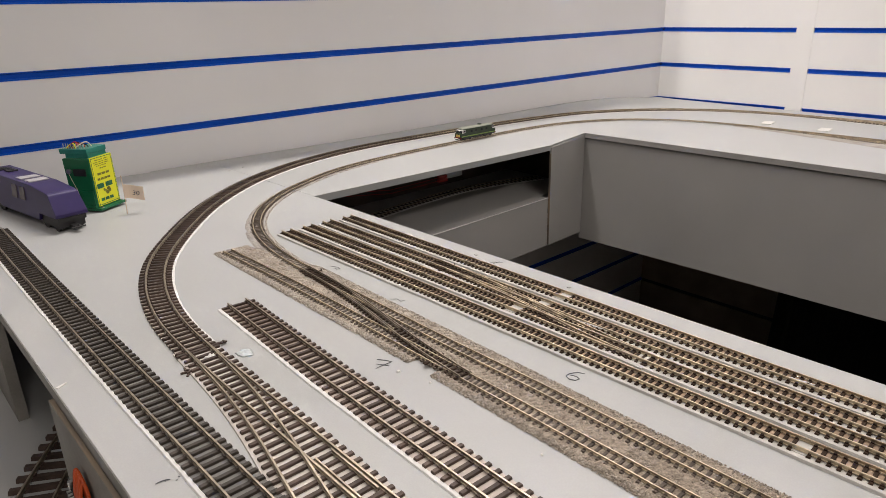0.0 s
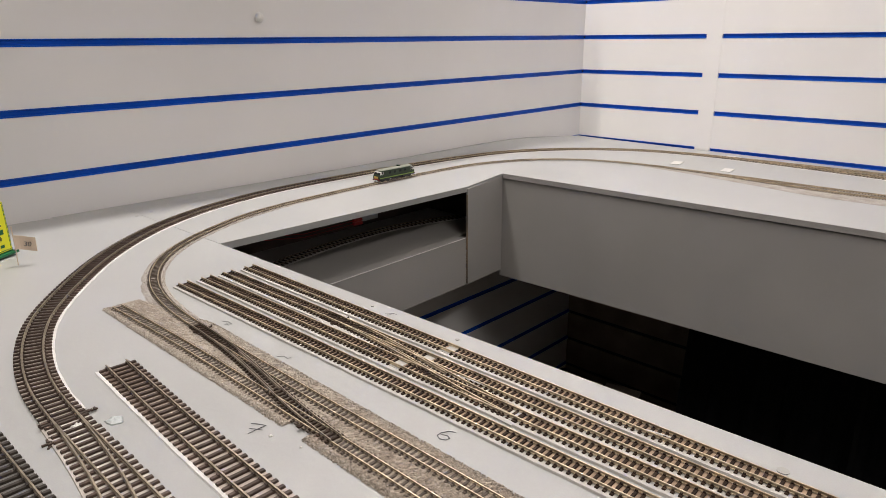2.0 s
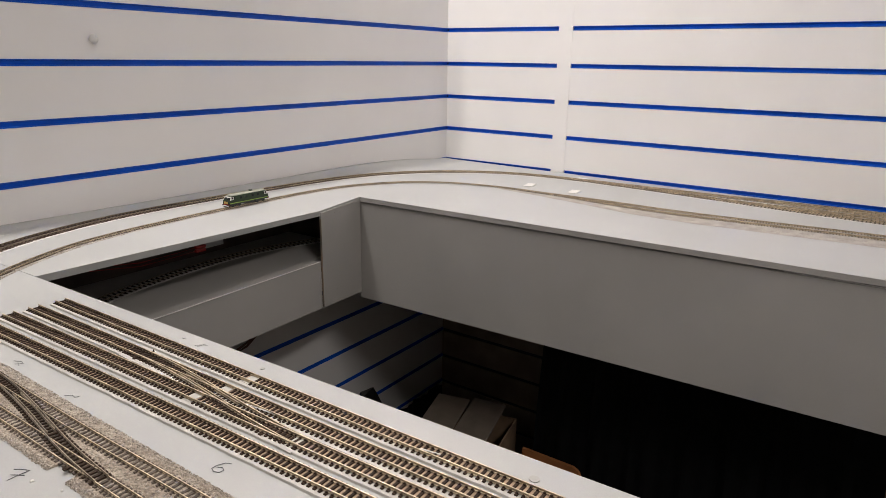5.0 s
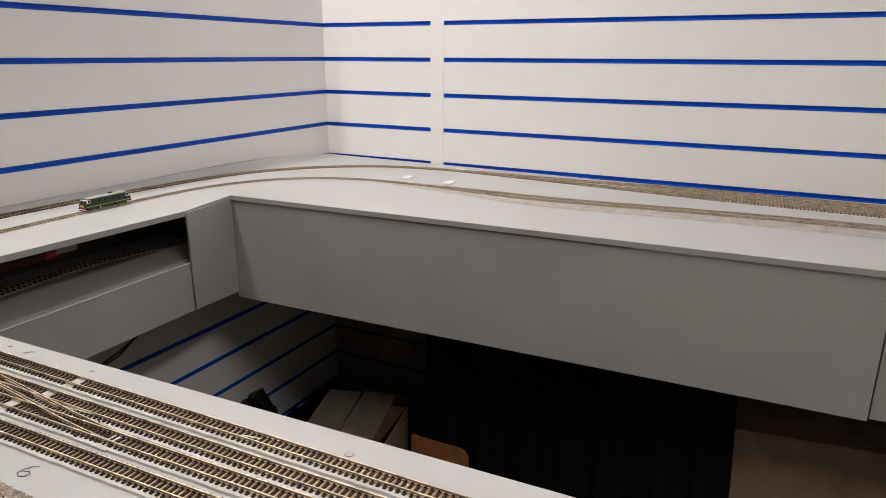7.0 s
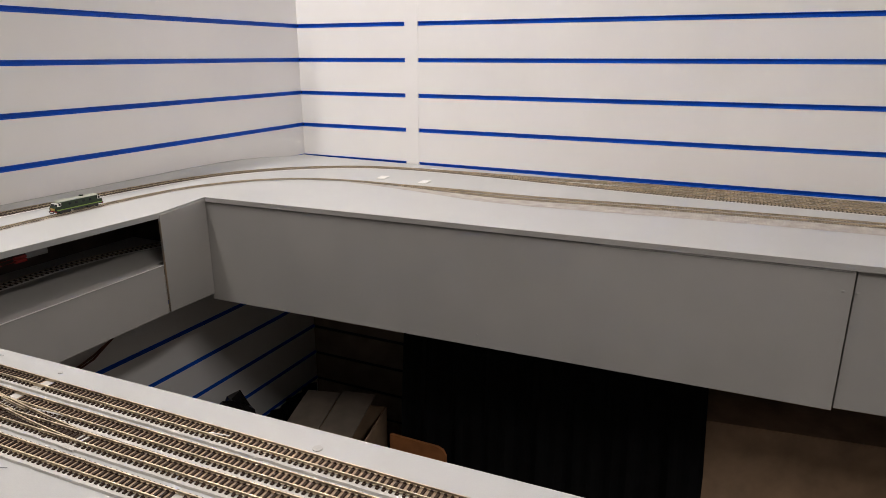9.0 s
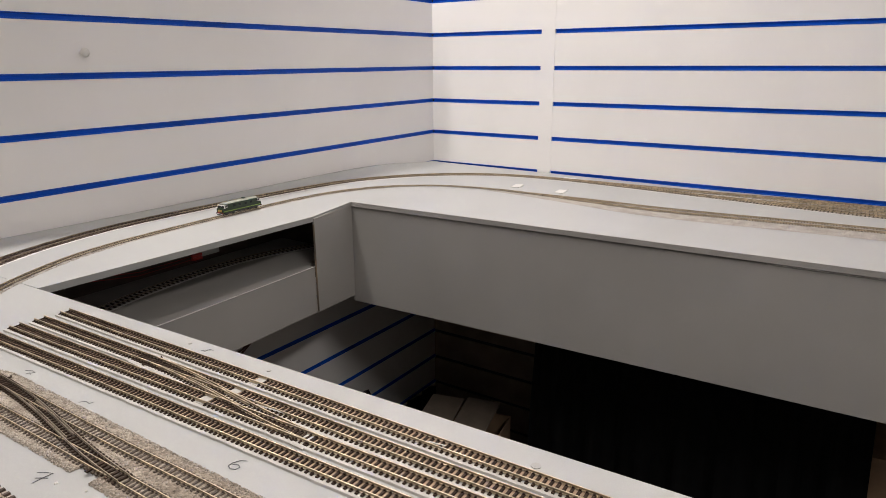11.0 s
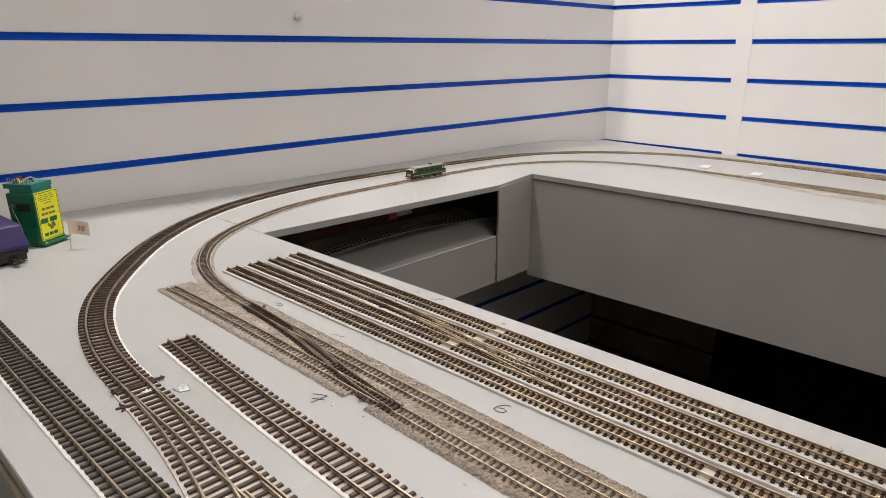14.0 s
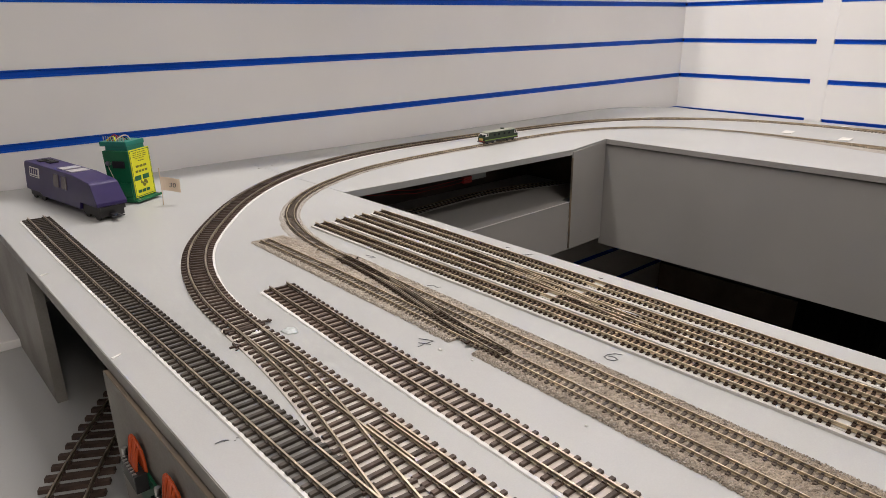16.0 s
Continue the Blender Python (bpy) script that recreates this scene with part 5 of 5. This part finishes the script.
# ---- things under the table ----
def drape(ax, ay, bx, by, top, spread, label):
    """A cloth hanging in folds from (ax, ay) to (bx, by), wider at the foot."""
    cloth = thing("cloth_and_blocker", label=label, category="cloth", group="cloths")
    bm = bmesh.new()
    d = Vector((bx - ax, by - ay, 0))
    side = Vector((-d.y, d.x, 0)).normalized()
    n = int(d.length / 0.008)
    cols = []
    for i in range(n + 1):
        u = i / n
        fold = 0.006 * math.sin(i * 0.55) + 0.004 * math.sin(i * 1.3)
        col = []
        for z, k in ((0.0, 1.0), (top * 0.45, 0.8), (top, 0.0)):
            p = Vector((ax, ay, 0)) + d * (u + (u - 0.5) * spread * k) + side * fold
            col.append(bm.verts.new((p.x, p.y, z)))
        cols.append(col)
    for p, q in zip(cols, cols[1:]):
        for k in range(2):
            bm.faces.new((p[k], q[k], q[k + 1], p[k + 1]))
    bmesh.ops.solidify(bm, geom=list(bm.faces), thickness=0.002)
    part("drape", bm, M_CLOTH, cloth)


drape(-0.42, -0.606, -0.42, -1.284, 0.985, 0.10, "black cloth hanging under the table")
# the other four are added sheets that keep light from under the table
drape(-1.765, -0.40, -1.752, -1.02, 0.80, 0.0, "added unseen black sheet blocking light at the outer side below the table")
drape(-1.45, -0.058, -0.10, -0.058, 0.24, 0.0, "added black sheet cutting bounced light low under the table")
drape(-1.74, -2.28, -1.39, -2.28, 0.985, 0.0, "added unseen black sheet blocking light at the end below the table")
drape(-0.64, -2.28, -0.02, -2.28, 0.980, 0.0, "added unseen black sheet blocking light at the end below the table")


def carton(name, x0, x1, y0, y1, z0, z1, label, material, m=I4, flaps=True):
    t = thing(name, m, label, "box", "cartons")
    th = 0.004
    part("front", boxed(x0, x0 + th, y0, y1, z0, z1), material, t)
    part("back", boxed(x1 - th, x1, y0, y1, z0, z1), material, t)
    part("side", boxed(x0 + th, x1 - th, y0, y0 + th, z0, z1), material, t)
    part("side", boxed(x0 + th, x1 - th, y1 - th, y1, z0, z1), material, t)
    part("bottom", boxed(x0 + th, x1 - th, y0 + th, y1 - th, z0, z0 + th), material, t)
    if flaps:
        part("flap", boxed(0, (x1 - x0) * 0.45, y0 + th, y1 - th, 0, th, m=Matrix.Translation((x0, 0, z1)) @ Matrix.Rotation(math.radians(-18), 4, "Y")), material, t)
        part("flap", boxed(-(x1 - x0) * 0.45, 0, y0 + th, y1 - th, 0, th, m=Matrix.Translation((x1, 0, z1)) @ Matrix.Rotation(math.radians(14), 4, "Y")), material, t)
    return t


big = carton("cardboard_box", 0.0, 0.27, -0.85, 0.0, 0.0, 0.572, "large closed brown cardboard box standing under the table", M_CARD, m=Matrix.Translation((-0.405, -1.296, 0)) @ Matrix.Rotation(math.radians(7.5), 4, "Z"), flaps=False)
part("lid", boxed(0.0005, 0.2695, -0.8495, -0.0005, 0.5722, 0.5755), M_CARD, big)
carton("cardboard_box", -0.11, 0.11, -0.10, 0.10, 0.0, 0.36, "grey-brown open cardboard box with loose sheets under the table", M_CARD, m=Matrix.Translation((-0.45, -0.40, 0)) @ Matrix.Rotation(math.radians(12), 4, "Z"), flaps=False)
for x, y, a, tilt in ((-0.50, -0.335, 14, -5), (-0.475, -0.430, 11, -8)):
    sheet = boxed(-0.125, 0.125, -0.047, 0.047, -0.002, 0.002)
    solid("card_sheet", sheet, M_PALEGREYCARD, Matrix.Translation((x, y, 0.386)) @ Matrix.Rotation(math.radians(a), 4, "Z") @ Matrix.Rotation(math.radians(tilt), 4, "Y"), "pale grey-brown card sheet lying over an open box", "card", "card sheets")
bm = prism(bmesh.new(), [(0.0, 0.078), (0.0, -0.078), (0.372, -0.078), (0.386, -0.070), (0.392, -0.055), (0.392, 0.078)], -0.004, 0.004)
for v in bm.verts:
    v.co = Vector((v.co.z, v.co.y, v.co.x))
bmesh.ops.recalc_face_normals(bm, faces=bm.faces)
solid("orange_folder", bm, M_ORANGECARD, Matrix.Translation((-0.492, -0.656, 0.0)) @ Matrix.Rotation(math.radians(2), 4, "Y"), "orange-brown card folder standing upright in the clutter", "folder")
rnd = random.Random(11)
for k, (x, y, r) in enumerate(((-0.56, -0.105, 0.100), (-0.52, -0.215, 0.085), (-0.30, -0.60, 0.08), (-0.60, -0.60, 0.07))):
    bm = bmesh.new()
    bmesh.ops.create_icosphere(bm, subdivisions=3, radius=r)
    for v in bm.verts:
        f = 1 + 0.35 * noise.noise(v.co * 18 + Vector((k, 0, 0)))
        v.co = Vector((v.co.x * f, v.co.y * f, (v.co.z * f + r) * 1.9))
    zmin = min(v.co.z for v in bm.verts)
    for v in bm.verts:
        v.co.z -= zmin
    solid("bin_bag", bm, M_BAG, Matrix.Translation((x, y, 0.0)), "crumpled black plastic bag on the floor", "bag", "bags")
M_CABLE = mat("red_brown_cable", (0.12, 0.035, 0.02), 0.5, var=0.1)
for k in range(2):
    solid("hanging_cable", tube(bmesh.new(), [(-1.20, -0.10, 0.899), (-1.08, -0.05, 0.72), (-0.95 + 0.02 * k, -0.030, 0.635), (-0.90, -0.030, 0.652 - 0.006 * k), (-0.86, -0.030, 0.662 - 0.008 * k), (-0.80, -0.030, 0.686), (-0.74, -0.035, 0.76), (-0.735, -0.04, 0.899)], 0.0026, 6), M_CABLE, I4, "thin red-brown cable hanging below the lower shelf", "cable", "cables")
